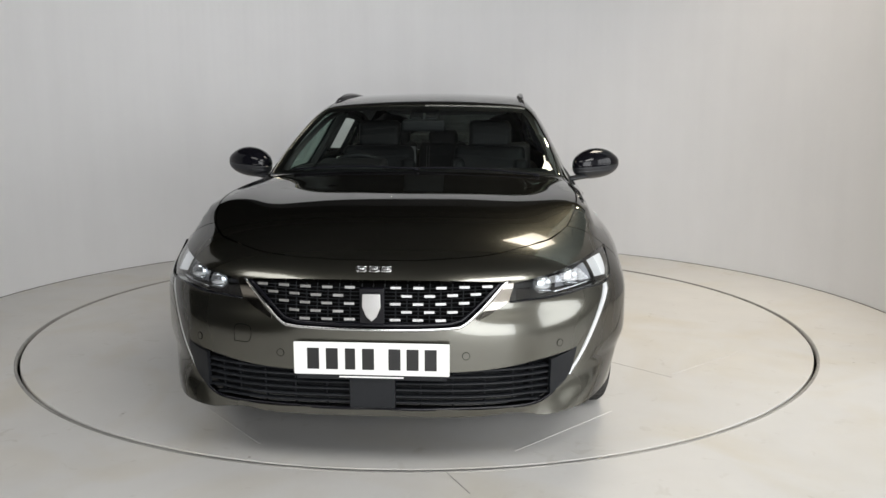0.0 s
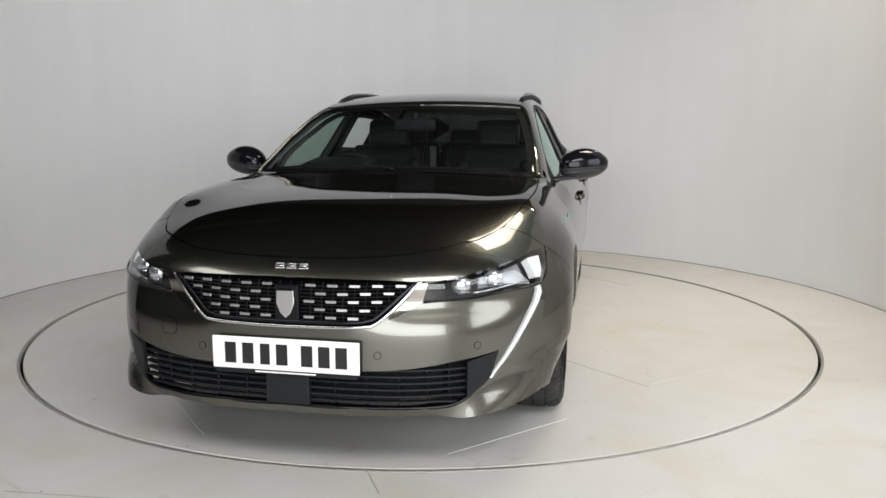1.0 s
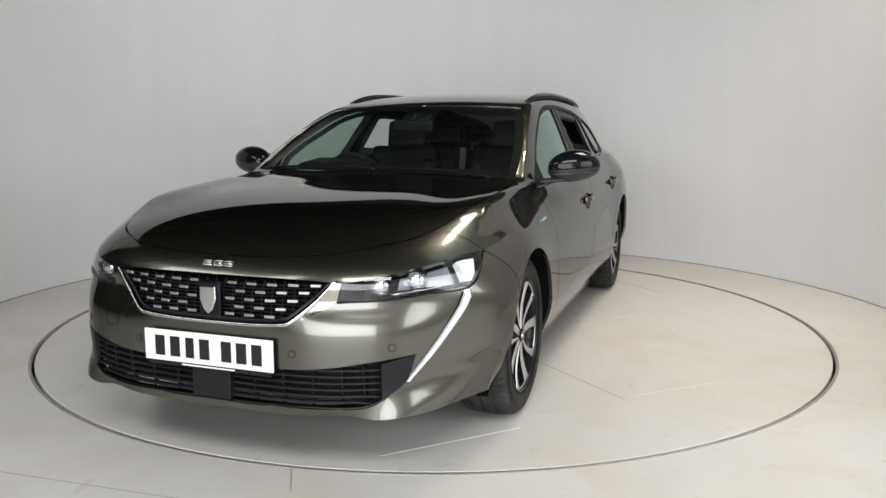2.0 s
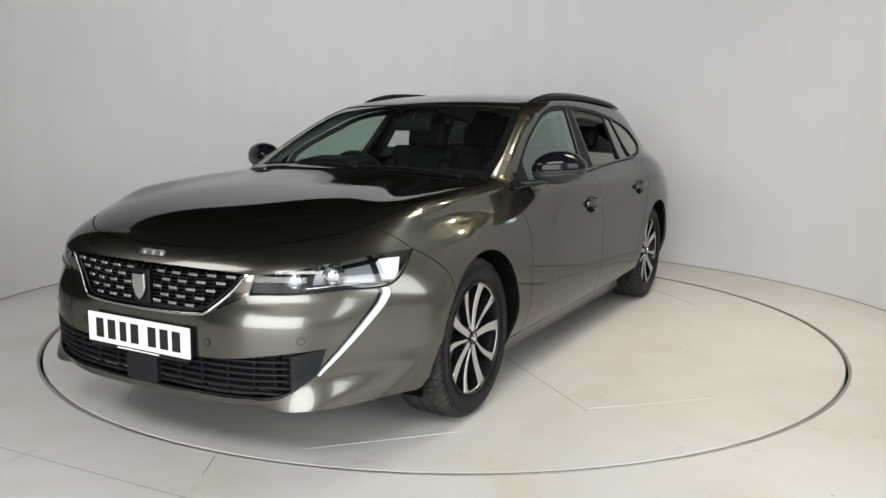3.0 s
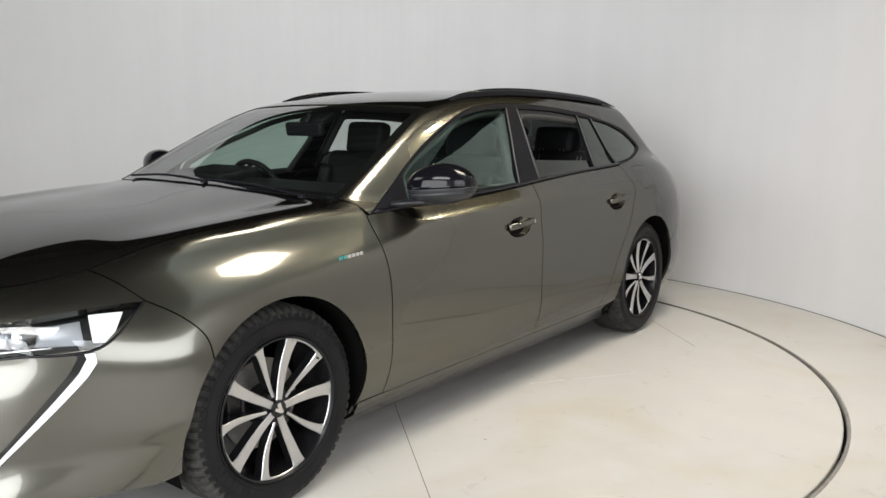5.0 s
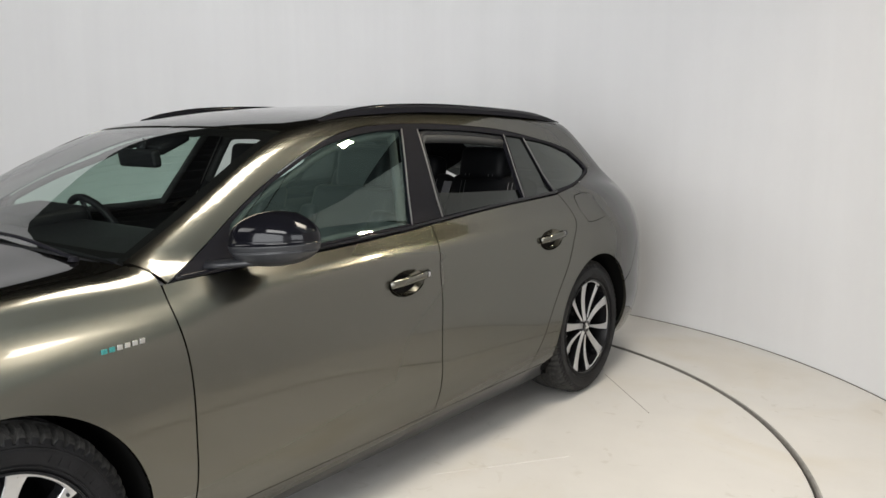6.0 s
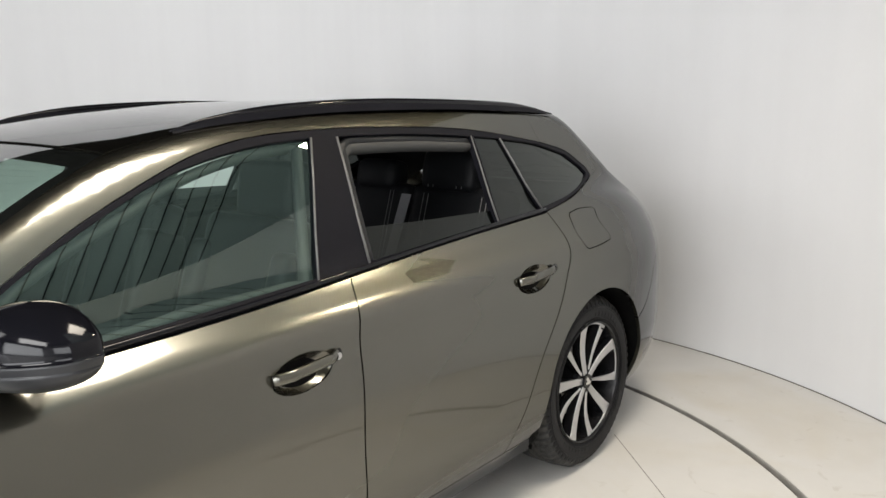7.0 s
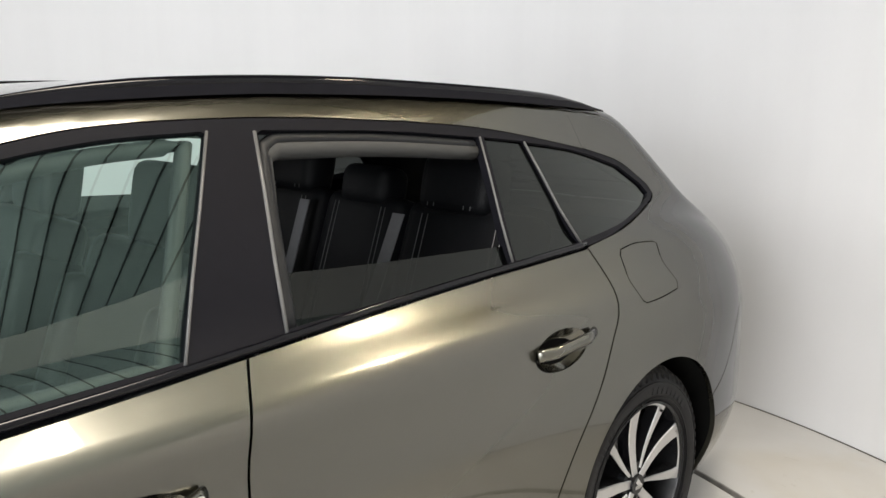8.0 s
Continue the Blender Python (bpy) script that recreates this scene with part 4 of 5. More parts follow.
# dark lattice behind the dashes
v, f = [], []
for r in range(2 * rows + 1):
    z = 0.684 - 0.0136 * r
    xs = [x for x in np.linspace(0, 0.44, 23) if inside_poly(np.array([x]), np.array([z]), gp)[0] or x == 0]
    if len(xs) > 1:
        line = both(nose_pts([(x, z) for x in xs], -0.022))
        a, b = tube(line, 0.003, 0.0016, 6)
        k = len(v)
        v += a
        f += [tuple(i + k for i in q) for q in b]
for i in range(-13, 14):
    x = i * pitch / 2
    zs = [z for z in np.linspace(0.545, 0.70, 16) if inside_poly(np.array([abs(x) + 0.001]), np.array([z]), gp)[0]]
    if len(zs) > 1:
        a, b = tube(nose_pts([(x, z) for z in zs], -0.024), 0.0018, 0.003, 6, up=(0, 1, 0))
        k = len(v)
        v += a
        f += [tuple(i + k for i in q) for q in b]
obj("lattice", v, f, SATIN_BLACK, grille)
# dark bright-work wedge between the grille's corner and the lamp
wedge = loop([nose(0.449, 0.700), nose(0.468, 0.692)], [nose(0.452, 0.630), nose(0.405, 0.598), nose(0.345, 0.568)], [nose(0.345, 0.582), nose(0.385, 0.616), nose(0.449, 0.700)])
panel("grille_wedge", wedge, (0.5, -0.86, 0), DARK_CHROME, grille, "dark polished metal wedge", mirror="both", inset=-0.0015, gap=0, step=0.015)
# bright frame along the grille's lower edge
chrome_line = curve(nose_pts([(0, 0.541), (0.15, 0.543), (0.268, 0.549), (0.308, 0.560), (0.375, 0.618), (0.446, 0.697)], 0.001), 0.015)
rod("grille_frame", both(chrome_line), 0.003, CHROME, grille, "polished chrome frame line", rz=0.0055)
shade = curve(nose_pts([(0, 0.555), (0.15, 0.557), (0.262, 0.563), (0.298, 0.573), (0.362, 0.626), (0.43, 0.694)], -0.008), 0.02)
rod("grille_inner_frame", both(shade), 0.006, GLOSS_BLACK, grille, rz=0.008)
# emblem plaque and plain emblem
c = Vector(nose(0, 0.62))
part("emblem_plaque", box(bmesh.new(), c + Vector((0, 0.012, 0.0)), (0.085, 0.02, 0.125)), GLOSS_BLACK, grille, bevel=0.004)
bm = bmesh.new()
shield = [(-0.030, 0.046), (0.030, 0.046), (0.032, 0.0), (0.018, -0.034), (0.0, -0.050), (-0.018, -0.034), (-0.032, 0.0)]
face = bm.faces.new([bm.verts.new((x, c.y - 0.010, c.z + z)) for x, z in shield])
ext = bmesh.ops.extrude_face_region(bm, geom=[face])
bmesh.ops.translate(bm, vec=(0, 0.012, 0), verts=[g for g in ext["geom"] if isinstance(g, bmesh.types.BMVert)])
bmesh.ops.recalc_face_normals(bm, faces=bm.faces)
part("emblem", bm, CHROME, grille, "plain polished emblem", bevel=0.003)
# plain raised badge on the nose
badge = None
for i, x in enumerate((-0.042, 0.0, 0.042)):
    p = Vector(nose(x, 0.734))
    n = Vector(gradient(np.array(p)))
    t = Vector((0, 0, 1)) - n * n.z
    t.normalize()
    s = t.cross(n)
    ring = [p + n * 0.002 + s * (0.016 * max(-1, min(1, 1.5 * math.cos(a)))) + t * (0.0095 * max(-1, min(1, 1.5 * math.sin(a)))) for a in (2 * math.pi * k / 20 for k in range(20))]
    v, f = tube(ring, 0.0028, 0.002, 6, up=tuple(n), closed=True)
    badge = obj("nose_badge", v, f, CHROME, car, "small chrome badge", smooth=True)
    rod("badge_bar", [p + n * 0.002 - s * 0.013, p + n * 0.002 + s * 0.013], 0.0025, CHROME, badge)
# number plate
plate = empty("number_plate", (0, -2.364, 0.447))
plate.parent = car
part("plate_board", box(bmesh.new(), (0, 0.006, 0), (0.52, 0.008, 0.111)), PLATE_WHITE, plate, "white plate", bevel=0.003)
for i, x in enumerate((-0.194, -0.131, -0.070, -0.010, 0.078, 0.138, 0.198)):
    part("plate_bar", box(bmesh.new(), (x, 0.0012, 0.0), (0.040 if i != 2 else 0.034, 0.0012, 0.072)), PLATE_BLACK, plate, "plain black bar")
part("plate_strip", box(bmesh.new(), (0, 0.008, -0.062), (0.50, 0.006, 0.018)), SATIN_BLACK, plate)
part("plate_strip_bar", box(bmesh.new(), (0.0, 0.0042, -0.0625), (0.215, 0.001, 0.005)), PLATE_WHITE, plate, "small plain white bar")
part("plate_back", box(bmesh.new(), (0, 0.02, -0.005), (0.50, 0.02, 0.10)), SATIN_BLACK, plate)
# lower intake: dark back, slats, ribs, radar panel
INTAKE = loop(intake_up, intake_low)
intake = panel("lower_intake", INTAKE, (0.35, -0.93, 0), SATIN_BLACK, car, "black lower air intake with slats", mirror="join", inset=0.075, gap=-0.012, flange=0)[0]
ip = np.array([(p[0], p[2]) for p in INTAKE])
for z in (0.285, 0.308, 0.331, 0.354, 0.377, 0.400):
    xs = [x for x in np.linspace(0.0, 0.66, 45) if inside_poly(np.array([x]), np.array([z]), ip)[0] and x < 0.61]
    if len(xs) < 2:
        continue
    line = both(nose_pts([(x, z) for x in [0.0] + [x for x in xs if x > 0.01]], -0.022))
    rod("slat", line, 0.016, SATIN_BLACK, intake, rz=0.0052, seg=8)
for x in (0.16, 0.27, 0.38, 0.48, 0.55):
    for sg in (1, -1):
        zs = [z for z in np.linspace(0.27, 0.43, 9) if inside_poly(np.array([x]), np.array([z]), ip)[0]]
        rod("rib", nose_pts([(sg * x, z) for z in zs], -0.03), 0.003, SATIN_BLACK, intake, rz=0.014, up=(0, 1, 0), seg=6)
part("radar_panel", box(bmesh.new(), (0, -2.332, 0.325), (0.155, 0.03, 0.105)), SATIN_BLACK, intake, "flat black sensor panel", bevel=0.004)
wing = loop([nose(0.60, 0.424), nose(0.654, 0.438), nose(0.694, 0.450)], [nose(0.694, 0.450), nose(0.671, 0.364)], [nose(0.671, 0.364), nose(0.652, 0.338), nose(0.60, 0.300)], [nose(0.60, 0.300), nose(0.60, 0.424)])
panel("intake_blade", wing, (0.7, -0.7, 0), SATIN_BLACK, intake, mirror="both", inset=-0.0015, gap=0, step=0.02)
edge = curve(nose_pts([(0.655, 0.356), (0.59, 0.291), (0.48, 0.268), (0.2, 0.266), (0, 0.266)], -0.004), 0.02)
rod("intake_edge", both(edge[::-1]), 0.005, GLOSS_BLACK, intake, rz=0.006)
# sensors and tow cover
for x, z in ((0.313, 0.455), (0.63, 0.478)):
    for sg in (1, -1):
        p = np.array(nose(sg * x, z))
        n = gradient(p)
        s = part("parking_sensor", cyl(bmesh.new(), p - 0.004 * n, p + 0.0012 * n, 0.0115, seg=24), PAINT, car)
        v, f = tube([p + 0.0006 * n + 0.0125 * (math.cos(a) * np.cross(n, (0, 0, 1)) + math.sin(a) * np.array((0, 0, 1))) for a in np.linspace(0, 2 * math.pi, 25)[:-1]], 0.0012, closed=True, seg=5, up=tuple(n))
        obj("sensor_gap", v, f, DARK, s)
tow = [nose(x, z) for x, z in ((-0.48, 0.484), (-0.425, 0.488), (-0.422, 0.536), (-0.476, 0.538))]
v, f = tube([np.array(q) + 0.0002 * gradient(np.array(q)) for q in curve(tow + tow[:1], 0.01)[:-1]], 0.0013, closed=True, seg=5)
obj("tow_cover_joint", v, f, DARK, car)
# headlamps
WHITE_GUIDE = material("white_light_guide", (0.86, 0.87, 0.88), 0.25, 0, 0.5)
REFLECTOR = material("lamp_reflector", (0.55, 0.56, 0.58), 0.18, 1.0)
TRAY = material("lamp_tray", (0.30, 0.31, 0.33), 0.3, 0.6)
LAMP_DARK = material("lamp_bezel", (0.008, 0.008, 0.009), 0.4, 0.0, spec=0.2)
for sg in (1, -1):
    lamp = empty("headlamp")
    lamp.parent = car
    fl = (lambda d: d) if sg > 0 else flipped
    d = fl(panel_data(LAMP, (0.62, -0.78, 0.08), gap=-0.004, inset=0.06, flange=0, step=0.03))
    obj("lamp_housing", d[0], d[1], LAMP_DARK, lamp, normals=d[2])
    d = fl(panel_data(LAMP, (0.62, -0.78, 0.08), gap=0.001, inset=0.001, flange=0, step=0.03))
    obj("lamp_lens", d[0], d[1], LENS, lamp, "clear lamp lens", normals=d[2]).visible_shadow = False
    tray = loop([nose(0.645, 0.718), nose(0.70, 0.728), side(-1.975, 0.742)], [side(-1.975, 0.742), side(-1.985, 0.668)], [nose(0.72, 0.662), nose(0.68, 0.656), nose(0.645, 0.652)])
    d = fl(panel_data(tray, (0.62, -0.78, 0.08), gap=0, inset=0.05, flange=0, step=0.03))
    obj("reflector_tray", d[0], d[1], TRAY, lamp, normals=d[2])
    for x, z, r in ((0.585, 0.672, 0.034), (0.688, 0.693, 0.034)):
        p = np.array(nose(x, z))
        n = gradient(p)
        aim = np.array((0.25, -0.97, 0.0))
        q = (p - 0.03 * n) * (sg, 1, 1)
        aim = aim * (sg, 1, 1)
        bm = bmesh.new()
        cyl(bm, q - 0.04 * aim, q - 0.004 * aim, r * 1.25, r * 1.15, 28, False)
        part("projector_ring", bm, REFLECTOR, lamp, smooth=True)
        bm = bmesh.new()
        rotm = Vector(aim).to_track_quat("Z", "Y").to_matrix().to_4x4()
        bmesh.ops.create_uvsphere(bm, u_segments=24, v_segments=12, radius=r, matrix=Matrix.Translation(q - 0.012 * aim) @ rotm @ Matrix.Diagonal((1, 0.95, 0.55, 1)))
        part("projector_lens", bm, material("projector_glass", (0.75, 0.77, 0.8), 0.06, 0.85, 1.0), lamp, smooth=True)
        for k in range(3):
            zz = (k - 1) * r * 0.55
            rod("lens_rib", [q + 0.006 * aim + np.array((sg * -0.8 * r, 0, zz)), q + 0.006 * aim + np.array((sg * 0.8 * r, 0.005, zz))], 0.002, REFLECTOR, lamp)
    guide = loop([side(-1.875, 0.742), side(-1.955, 0.742)], [side(-1.955, 0.742), side(-1.965, 0.672)], [side(-1.925, 0.668), side(-1.875, 0.742)])
    d = fl(panel_data(guide, (0.8, -0.6, 0), gap=0, inset=0.014, flange=0.03, step=0.02))
    obj("daylight_block", d[0], d[1], WHITE_GUIDE, lamp, "white light block", normals=d[2])
    low = curve(nose_pts([(0.62, 0.646), (0.66, 0.650), (0.70, 0.656), (0.76, 0.664)], -0.02), 0.02)
    rod("lamp_lower_strip", low if sg > 0 else mirrored(low), 0.004, REFLECTOR, lamp, rz=0.004)
    low = [tuple((np.array(q) + 0.001 * gradient(np.array(q))) * (sg, 1, 1)) for q in curve(lamp_low[1:], 0.02)]
    rod("lamp_seal", low, 0.005, GLOSS_BLACK, lamp, rz=0.004)
    # fang-shaped daytime light
    fang = empty("daytime_light")
    fang.parent = car
    d = fl(panel_data(BLADE, (0.75, -0.66, 0), gap=-0.002, inset=0.022, flange=0, step=0.02))
    obj("blade_housing", d[0], d[1], GLOSS_BLACK, fang, normals=d[2])
    inner = [tuple(np.array(a) * 0.42 + np.array(b) * 0.58) for a, b in zip(BLADE_OUT, BLADE_IN[::-1])]
    d = fl(panel_data(loop(BLADE_OUT, inner[::-1]), (0.75, -0.66, 0), gap=0.0012, inset=0.004, flange=0.012, step=0.015))
    obj("light_blade", d[0], d[1], WHITE_GUIDE, fang, "white light blade", normals=d[2])
    d = fl(panel_data(BLADE, (0.75, -0.66, 0), gap=0.0008, inset=0.0008, flange=0, step=0.02))
    obj("blade_lens", d[0], d[1], LENS, fang, "clear blade lens", normals=d[2]).visible_shadow = False

# ---- flanks: handles, mirrors, rails, badge, wipers ----
for nm, (hy, hz) in zip(("front_door", "rear_door"), HANDLES):
    for door, sg in zip(DOORS[nm], (1, -1)):
        pts = []
        for s in np.linspace(0, 1, 15):
            y = hy - 0.103 + 0.205 * s
            p = np.array(side(y, hz + 0.004 + 0.014 * s))
            lift = 0.004 + 0.022 * min(1, math.sin(math.pi * min(max(s, 0.02), 0.98)) * 1.6)
            pts.append(tuple((p + lift * gradient(p)) * (sg, 1, 1)))
        h = rod("door_handle", pts, 0.009, PAINT, door, rz=0.0145, up=(0, 0, 1), seg=14)
        if nm == "front_door":
            p = Vector(pts[-2])
            part("lock_cover", cyl(bmesh.new(), p + Vector((sg * 0.004, 0, 0)), p + Vector((sg * 0.011, 0, 0)), 0.009, seg=20), SATIN_CHROME, h)


def blob(name, centre, radii, power, mat, parent, label="", zcut=None, shape=None, sg=1, n=40):
    """A rounded closed form (superellipsoid), optionally cut to a band of height and bent by shape()."""
    v, f, m = [], [], n // 2
    for i in range(m + 1):
        th = -math.pi / 2 + math.pi * i / m
        if zcut:
            th = max(math.asin(zcut[0]), min(math.asin(zcut[1]), th))
        for j in range(n):
            ph = 2 * math.pi * j / n
            c, s = math.cos(th), math.sin(th)
            q = [math.copysign(abs(c) ** power, c) * math.copysign(abs(math.cos(ph)) ** power, math.cos(ph)), math.copysign(abs(c) ** power, c) * math.copysign(abs(math.sin(ph)) ** power, math.sin(ph)), math.copysign(abs(s) ** power, s)]
            if shape:
                q = shape(*q)
            v.append((sg * (centre[0] + radii[0] * q[0]), centre[1] + radii[1] * q[1], centre[2] + radii[2] * q[2]))
    for i in range(m):
        for j in range(n):
            k = (j + 1) % n
            face = (i * n + j, i * n + k, (i + 1) * n + k, (i + 1) * n + j)
            f.append(face if sg > 0 else face[::-1])
    ob = obj(name, v, f, mat, parent, label, smooth=True)
    return ob


SHELL_GREY = material("satin_grey_shell", (0.022, 0.023, 0.026), 0.32, 0, 0, 0.1, 60, 0.02, 400, 0.4)


def mirror_shape(x, y, z):
    out = (x + 1) / 2
    high = 1.14 - 0.34 * (1 - out) ** 2 - 0.56 * out**2.8
    low = 0.95 - 0.16 * out**2
    back = min(y, 0.5)
    return (x, back * (1 - 0.25 * out**2) + 0.34 * x, z * (high if z > 0 else low) * (1 - 0.10 * (y < 0) * abs(y)) + 0.10 * x)


for sg in (1, -1):
    mir = empty("door_mirror")
    mir.parent = car
    c, r = (0.928, -0.62, 1.008), (0.124, 0.092, 0.084)
    blob("mirror_cap", c, r, 0.8, GLOSS_BLACK, mir, "gloss black mirror cap", (-0.10, 0.9999), mirror_shape, sg)
    blob("mirror_strip", c, (0.1245, 0.0925, 0.084), 0.8, SHELL_GREY, mir, "satin grey crease under the mirror cap", (-0.34, -0.10), mirror_shape, sg)
    blob("mirror_base", c, r, 0.8, SHELL_GREY, mir, "grey-black lower mirror shell", (-0.9999, -0.34), mirror_shape, sg)
    rod("mirror_arm", [(sg * x, y, z) for x, y, z in ((0.775, -0.745, 0.935), (0.82, -0.71, 0.940), (0.88, -0.655, 0.945), (0.92, -0.625, 0.955))], 0.03, SHELL_GREY, mir, rz=0.013, seg=12)
    part("mirror_glass", box(bmesh.new(), (sg * 0.932, -0.560, 1.006), (0.15, 0.004, 0.085), Euler((0, 0, radians(-sg * 8))).to_matrix()), CHROME, mir)
    # roof rail
    rail = empty("roof_rail")
    rail.parent = car
    line = curve([(x, y, top(x, y)[2] + h) for x, y, h in ((0.548, -0.10, 0.004), (0.548, -0.02, 0.014), (0.552, 0.25, 0.022), (0.552, 0.63, 0.024), (0.552, 1.15, 0.022), (0.540, 1.45, 0.016), (0.528, 1.64, 0.004))], 0.05)
    rod("rail_bar", line if sg > 0 else mirrored(line), 0.0135, GLOSS_BLACK, rail, rz=0.011, seg=12, taper=True)
    v, f = [], []
    feet = []
    for q in line:
        p = np.array(top(q[0], q[1]))
        feet.append((q, p))
    for q, p in feet:
        for off, pt in ((-0.011, q), (0.011, q), (-0.016, p), (0.016, p)):
            v.append((sg * (pt[0] + off), pt[1], pt[2] - (0.002 if pt is p else 0)))
    n = len(feet)
    for i in range(n - 1):
        a, b = 4 * i, 4 * (i + 1)
        f += [(a, b, b + 2, a + 2), (a + 1, a + 3, b + 3, b + 1)]
    obj("rail_foot", v, f, TRIM_BLACK, rail)
for i in range(6):
    p = np.array(side(-1.118 + 0.0205 * i, 0.787 + 0.001 * i))
    n = gradient(p)
    part("wing_badge", box(bmesh.new(), p + 0.001 * n, (0.004, 0.015, 0.013)), CHROME if i > 1 else material("badge_teal", (0.1, 0.45, 0.45), 0.2, 0.8), car, "small plain badge dash", bevel=0.001)
# cowl and wipers
cowl = loop(hood_rear, [top(0.712, -0.99), top(0.685, -0.95)], [top(0.685, -0.95), top(0.6, -0.985), top(0.3, -1.02), top(0, -1.035)])
panel("cowl", cowl, (0, -0.3, 0.95), SATIN_BLACK, car, mirror="join", inset=0.006, step=0.02, gap=-0.004)
for x0, x1, y1 in ((0.02, -0.60, -0.975), (0.60, 0.03, -1.025)):
    arm = empty("wiper")
    arm.parent = car
    p0, p1 = np.array(top(x0, -1.035)), np.array(top(x1, y1))
    mid = np.array(top((x0 + x1) / 2, (-1.035 + y1) / 2 + 0.0))
    line = curve([tuple(p0 + (0, 0, 0.008)), tuple(mid + (0, 0, 0.012)), tuple(p1 + (0, 0, 0.008))], 0.04)
    rod("wiper_arm", line, 0.008, TRIM_BLACK, arm, rz=0.005)
    part("wiper_pivot", cyl(bmesh.new(), p0, p0 + (0, 0, 0.012), 0.016, 0.011, 16), TRIM_BLACK, arm)


# ---- cabin ----
def cushion(name, centre, size, mat, parent, rot=None, soft=0.04, label=""):
    bm = bmesh.new()
    box(bm, (0, 0, 0), size)
    bmesh.ops.bevel(bm, geom=list(bm.edges), offset=min(soft, min(size) * 0.45), segments=4, profile=0.6, affect="EDGES")
    m = Matrix.Translation(centre) @ (rot.to_4x4() if rot else Matrix())
    bmesh.ops.transform(bm, matrix=m, verts=bm.verts)
    return part(name, bm, mat, parent, label, smooth=True)


LEAN_BACK = Euler((radians(-18), 0, 0)).to_matrix()
for sx in (0.36, -0.36):
    seat = empty("front_seat")
    seat.parent = car
    cushion("seat_base", (sx, -0.15, 0.47), (0.50, 0.52, 0.16), LEATHER, seat)
    cushion("seat_back", (sx, 0.23, 0.78), (0.46, 0.13, 0.60), LEATHER, seat, LEAN_BACK, 0.05)
    for e in (-0.2, 0.2):
        cushion("seat_bolster", (sx + e, 0.20, 0.74), (0.09, 0.17, 0.50), LEATHER, seat, LEAN_BACK, 0.04)
    cushion("headrest", (sx, 0.355, 1.145), (0.27, 0.10, 0.18), LEATHER, seat, Euler((radians(-10), 0, 0)).to_matrix(), 0.04)
    for e in (-0.06, 0.06):
        rod("headrest_post", [(sx + e, 0.32, 1.0), (sx + e, 0.35, 1.10)], 0.007, CHROME, seat)
bench = empty("rear_bench")
bench.parent = car
cushion("bench_base", (0, 0.82, 0.47), (1.34, 0.52, 0.16), LEATHER, bench)
for sx, w in ((0.43, 0.46), (0.0, 0.36), (-0.43, 0.46)):
    back = cushion("bench_back", (sx, 1.13, 0.80), (w, 0.13, 0.56), LEATHER, bench, LEAN_BACK, 0.05)
    for e in (-0.33, -0.28, 0.28, 0.33):
        a = Matrix.Translation((sx, 1.13, 0.80)) @ LEAN_BACK.to_4x4()
        rod("stitch", [a @ Vector((e * w, -0.067, z)) for z in (-0.22, 0, 0.24)], 0.0012, STITCH, back)
    hw = 0.27 if sx else 0.22
    head = cushion("headrest", (sx * 0.90, 1.20, 1.13 if sx else 1.10), (hw, 0.12, 0.165 if sx else 0.13), LEATHER, bench, Euler((radians(-12), 0, 0)).to_matrix(), 0.05)
    if sx:
        for e in (-0.30, -0.21, 0.21, 0.30):
            rod("stitch", [(sx * 0.90 + e * hw, 1.143 + 0.2 * (z - 1.13), z) for z in np.linspace(1.075, 1.185, 5)], 0.0013, STITCH, head)
# belts of the rear seats
for x0, x1 in ((0.225, 0.275), (-0.225, -0.145)):
    v = [(x0 - 0.024, 1.10, 1.045), (x0 + 0.024, 1.10, 1.045), (x1 - 0.09, 1.015, 0.82), (x1 - 0.042, 1.015, 0.82), (x1 - 0.13, 0.90, 0.56), (x1 - 0.08, 0.90, 0.56)]
    v += [(a, b - 0.004, c) for a, b, c in v]
    obj("seat_belt", v, [(0, 1, 3, 2), (2, 3, 5, 4), (7, 6, 8, 9), (9, 8, 10, 11), (0, 2, 8, 6), (2, 4, 10, 8), (1, 7, 9, 3), (3, 9, 11, 5)], BELT, bench, "grey seat belt webbing")
# dashboard, wheel, mirror
dash = empty("dashboard")
dash.parent = car
cushion("dash_top", (0, -0.78, 0.90), (1.42, 0.46, 0.14), LEATHER, dash, Euler((radians(4), 0, 0)).to_matrix(), 0.06)
cushion("dash_face", (0, -0.62, 0.72), (1.40, 0.18, 0.34), LEATHER, dash, None, 0.05)
cushion("instrument_hood", (-0.36, -0.68, 0.985), (0.36, 0.24, 0.07), LEATHER, dash, Euler((radians(6), 0, 0)).to_matrix(), 0.03)
cushion("console", (0, -0.1, 0.52), (0.24, 0.95, 0.34), LEATHER, dash, None, 0.05)
wheel_in = empty("steering_wheel")
wheel_in.parent = car
axis = Vector((0, 0.92, 0.38))
c0 = Vector((-0.36, -0.44, 0.90))
u = Vector((1, 0, 0))
w_ = axis.cross(u).normalized()
rod("wheel_rim", [c0 + u * (0.175 * math.cos(a)) + w_ * (0.155 * math.sin(a)) for a in (2 * math.pi * i / 40 for i in range(40))], 0.015, LEATHER, wheel_in, closed=True, up=tuple(axis))
cushion("wheel_boss", tuple(c0 - axis * 0.02), (0.14, 0.05, 0.11), SATIN_BLACK, wheel_in, Euler((radians(-22), 0, 0)).to_matrix(), 0.02)
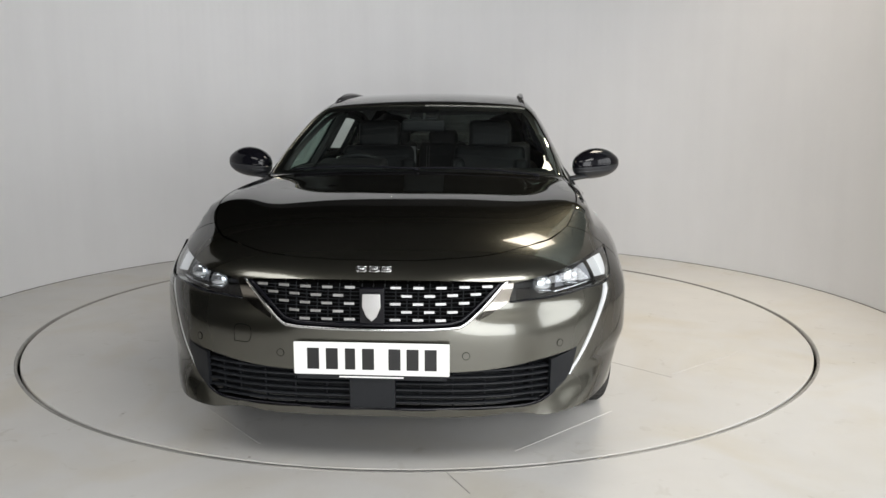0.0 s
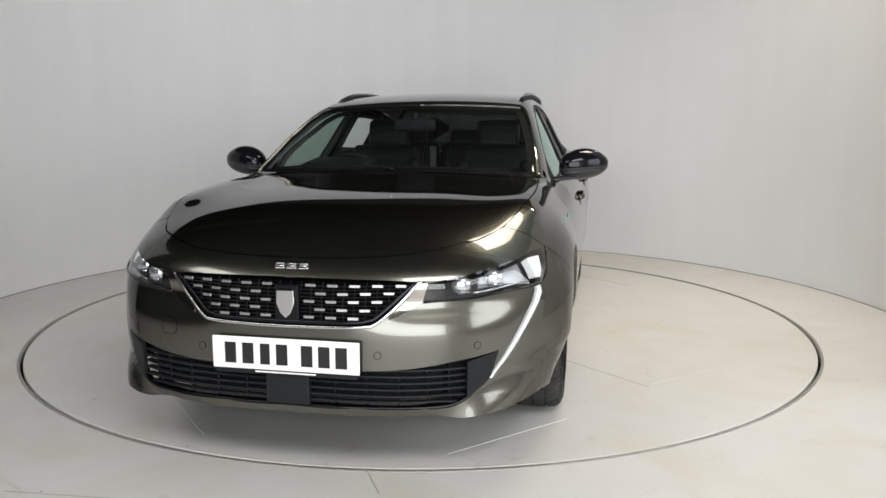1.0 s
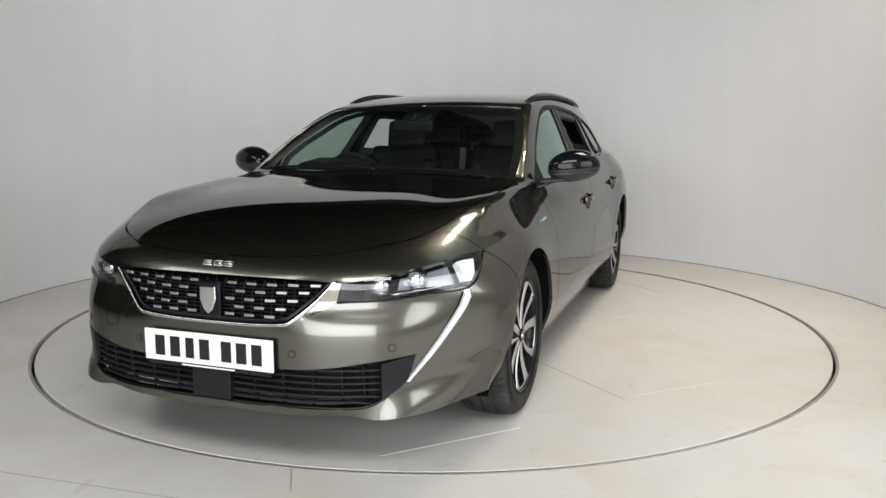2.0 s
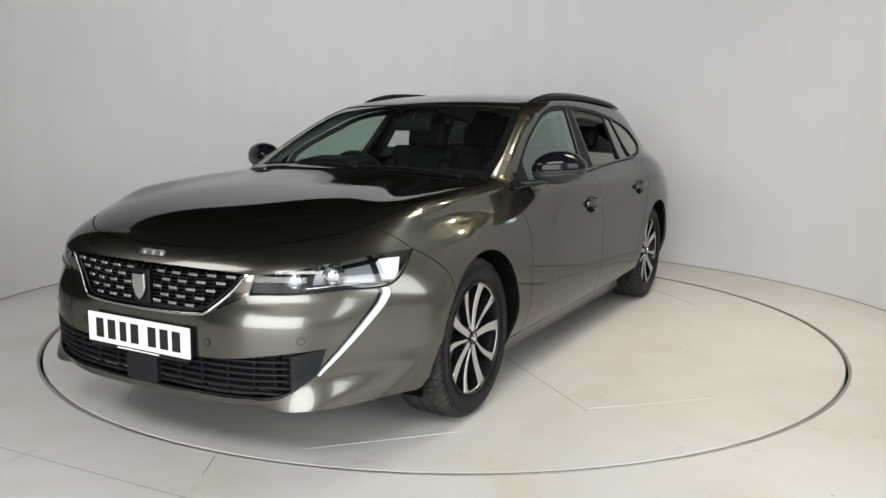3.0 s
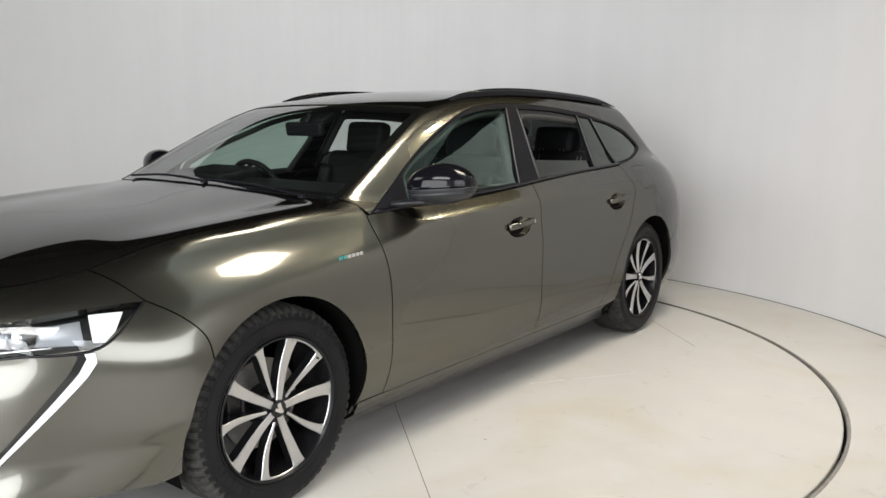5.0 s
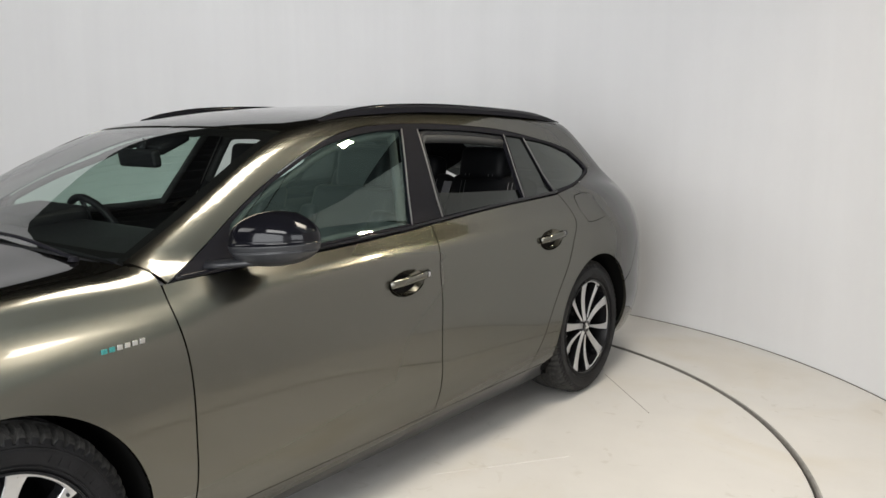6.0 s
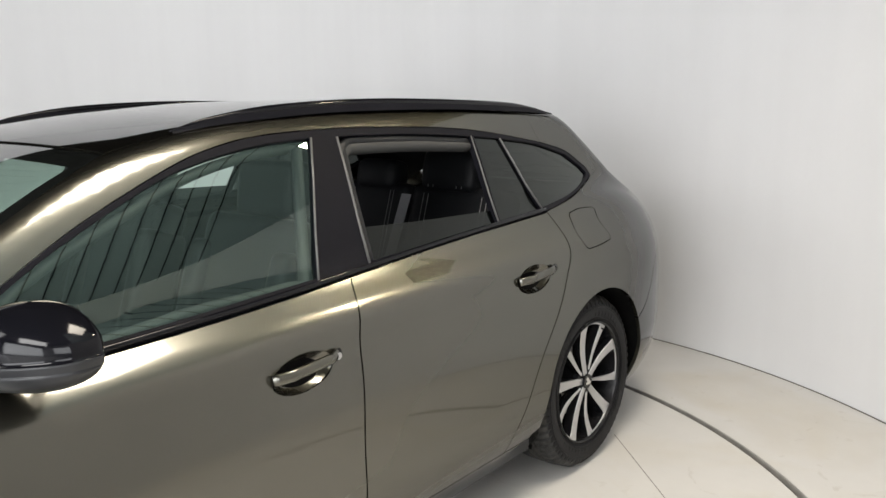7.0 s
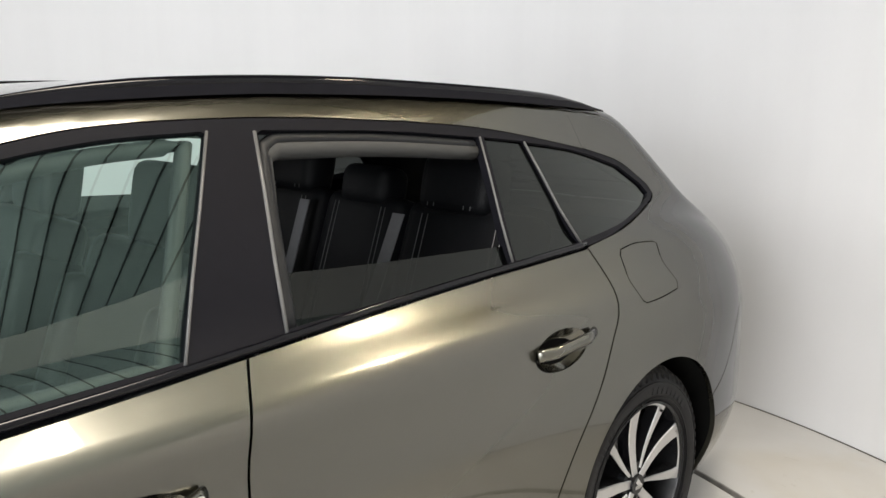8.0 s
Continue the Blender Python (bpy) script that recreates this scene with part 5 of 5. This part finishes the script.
for a in (0, math.pi, -math.pi / 2):
    rod("wheel_spoke", [c0 - axis * 0.01, c0 + u * (0.17 * math.cos(a)) + w_ * (0.15 * math.sin(a))], 0.016, SATIN_BLACK, wheel_in, rz=0.008)
mirror_in = empty("cabin_mirror")
mirror_in.parent = car
cushion("mirror_case", (0, -0.46, 1.205), (0.235, 0.035, 0.065), LEATHER, mirror_in, Euler((radians(8), 0, 0)).to_matrix(), 0.02)
rod("mirror_stem", [(0, -0.455, 1.225), (0, -0.43, 1.27)], 0.012, SATIN_BLACK, mirror_in)
cushion("camera_housing", (0, -0.36, 1.258), (0.16, 0.14, 0.04), LEATHER, mirror_in, Euler((radians(24), 0, 0)).to_matrix(), 0.02)
# black ceramic border of the windscreen: flat bands just under the glass
CERAMIC = material("black_ceramic_border", (0.004, 0.004, 0.004), 0.6, spec=0.1)
for line, width in ((ws_head, 0.075), (ws_side, 0.045), (ws_foot, 0.05)):
    run = np.array(curve(line, 0.04))
    for sg in (1, -1):
        v, f = [], []
        for k, p in enumerate(run):
            inward = np.array((0.0, -0.62, 1.15)) - p if line is ws_side else np.array((0.0, -1 if line is ws_head else 1, -0.5 if line is ws_head else 0.5))
            inward = inward / np.linalg.norm(inward)
            for w in (0.0, width):
                r = snap((p + inward * w)[None])[0]
                v.append((r - 0.009 * gradient(r)) * (sg, 1, 1))
        f = [(2 * k, 2 * k + 1, 2 * k + 3, 2 * k + 2) for k in range(len(run) - 1)]
        obj("screen_border", v, f, CERAMIC, car)
# pale inner frame of the front doors round the glass
FRAME_TRIM = material("grey_door_frame_trim", (0.034, 0.035, 0.035), 0.7, 0, 0, 0.05, 40)
mid_open = np.mean(np.array(F_OPEN), 0)
for sg in (1, -1):
    pts = []
    for q in F_OPEN[::2]:
        q = np.array(q)
        q = q + 0.02 * (mid_open - q) / np.linalg.norm(mid_open - q) - 0.034 * gradient(q)
        pts.append(tuple(q * (sg, 1, 1)))
    rod("door_frame_trim", pts, 0.014, FRAME_TRIM, car, rz=0.020, closed=True, up=(0.91, 0, 0.42))
# rubber seals round the open rear window
for sg in (1, -1):
    pts = [side(y, z) for y, z in ((0.338, 0.975), (0.400, 1.285), (0.43, 1.299), (0.7, 1.292), (0.985, 1.270))]
    line = [tuple((np.array(q) - 0.018 * gradient(np.array(q))) * (sg, 1, 1)) for q in curve(pts, 0.03)]
    rod("window_seal", line, 0.016, SATIN_BLACK, car, rz=0.013)
    pts = [side(y, z) for y, z in ((0.352, 1.06), (0.388, 1.235), (0.398, 1.268), (0.43, 1.282), (0.7, 1.277), (0.99, 1.257))]
    line = [tuple((np.array(q) - 0.026 * gradient(np.array(q))) * (sg, 1, 1)) for q in curve(pts[:2], 0.04)[:-1] + curve(pts[2:], 0.04)]
    rod("frame_padding", line, 0.021, FRAME_TRIM, car, "dark grey rounded frame padding", rz=0.019, seg=16)
    for (ya, za), (yb, zb), r in (((0.956, 0.998), (1.002, 1.280), 0.003), ((1.2385, 1.012), (1.169, 1.264), 0.003), ((0.130, 0.962), (0.288, 1.309), 0.003), ((0.322, 0.972), (0.384, 1.307), 0.004)):
        pts = [side(ya + (yb - ya) * s, za + (zb - za) * s) for s in (0, 0.33, 0.66, 1)]
        line = [tuple((np.array(q) + 0.001 * gradient(np.array(q))) * (sg, 1, 1)) for q in pts]
        rod("window_bar", line, r, TRIM_EDGE, car, rz=0.003, up=(1, 0, 0.4), seg=8)
    # thin bright line under the windows
    pts = [side(y, z) for y, z in ((-0.86, 0.915), (-0.3, 0.938), (0.0, 0.951), (0.236, 0.963), (0.7, 0.987), (1.25, 1.006))]
    line = [tuple((np.array(q) + 0.003 * gradient(np.array(q))) * (sg, 1, 1)) for q in curve(pts, 0.02)]
    rod("waist_moulding", line, 0.005, GLOSS_BLACK, car, rz=0.008)
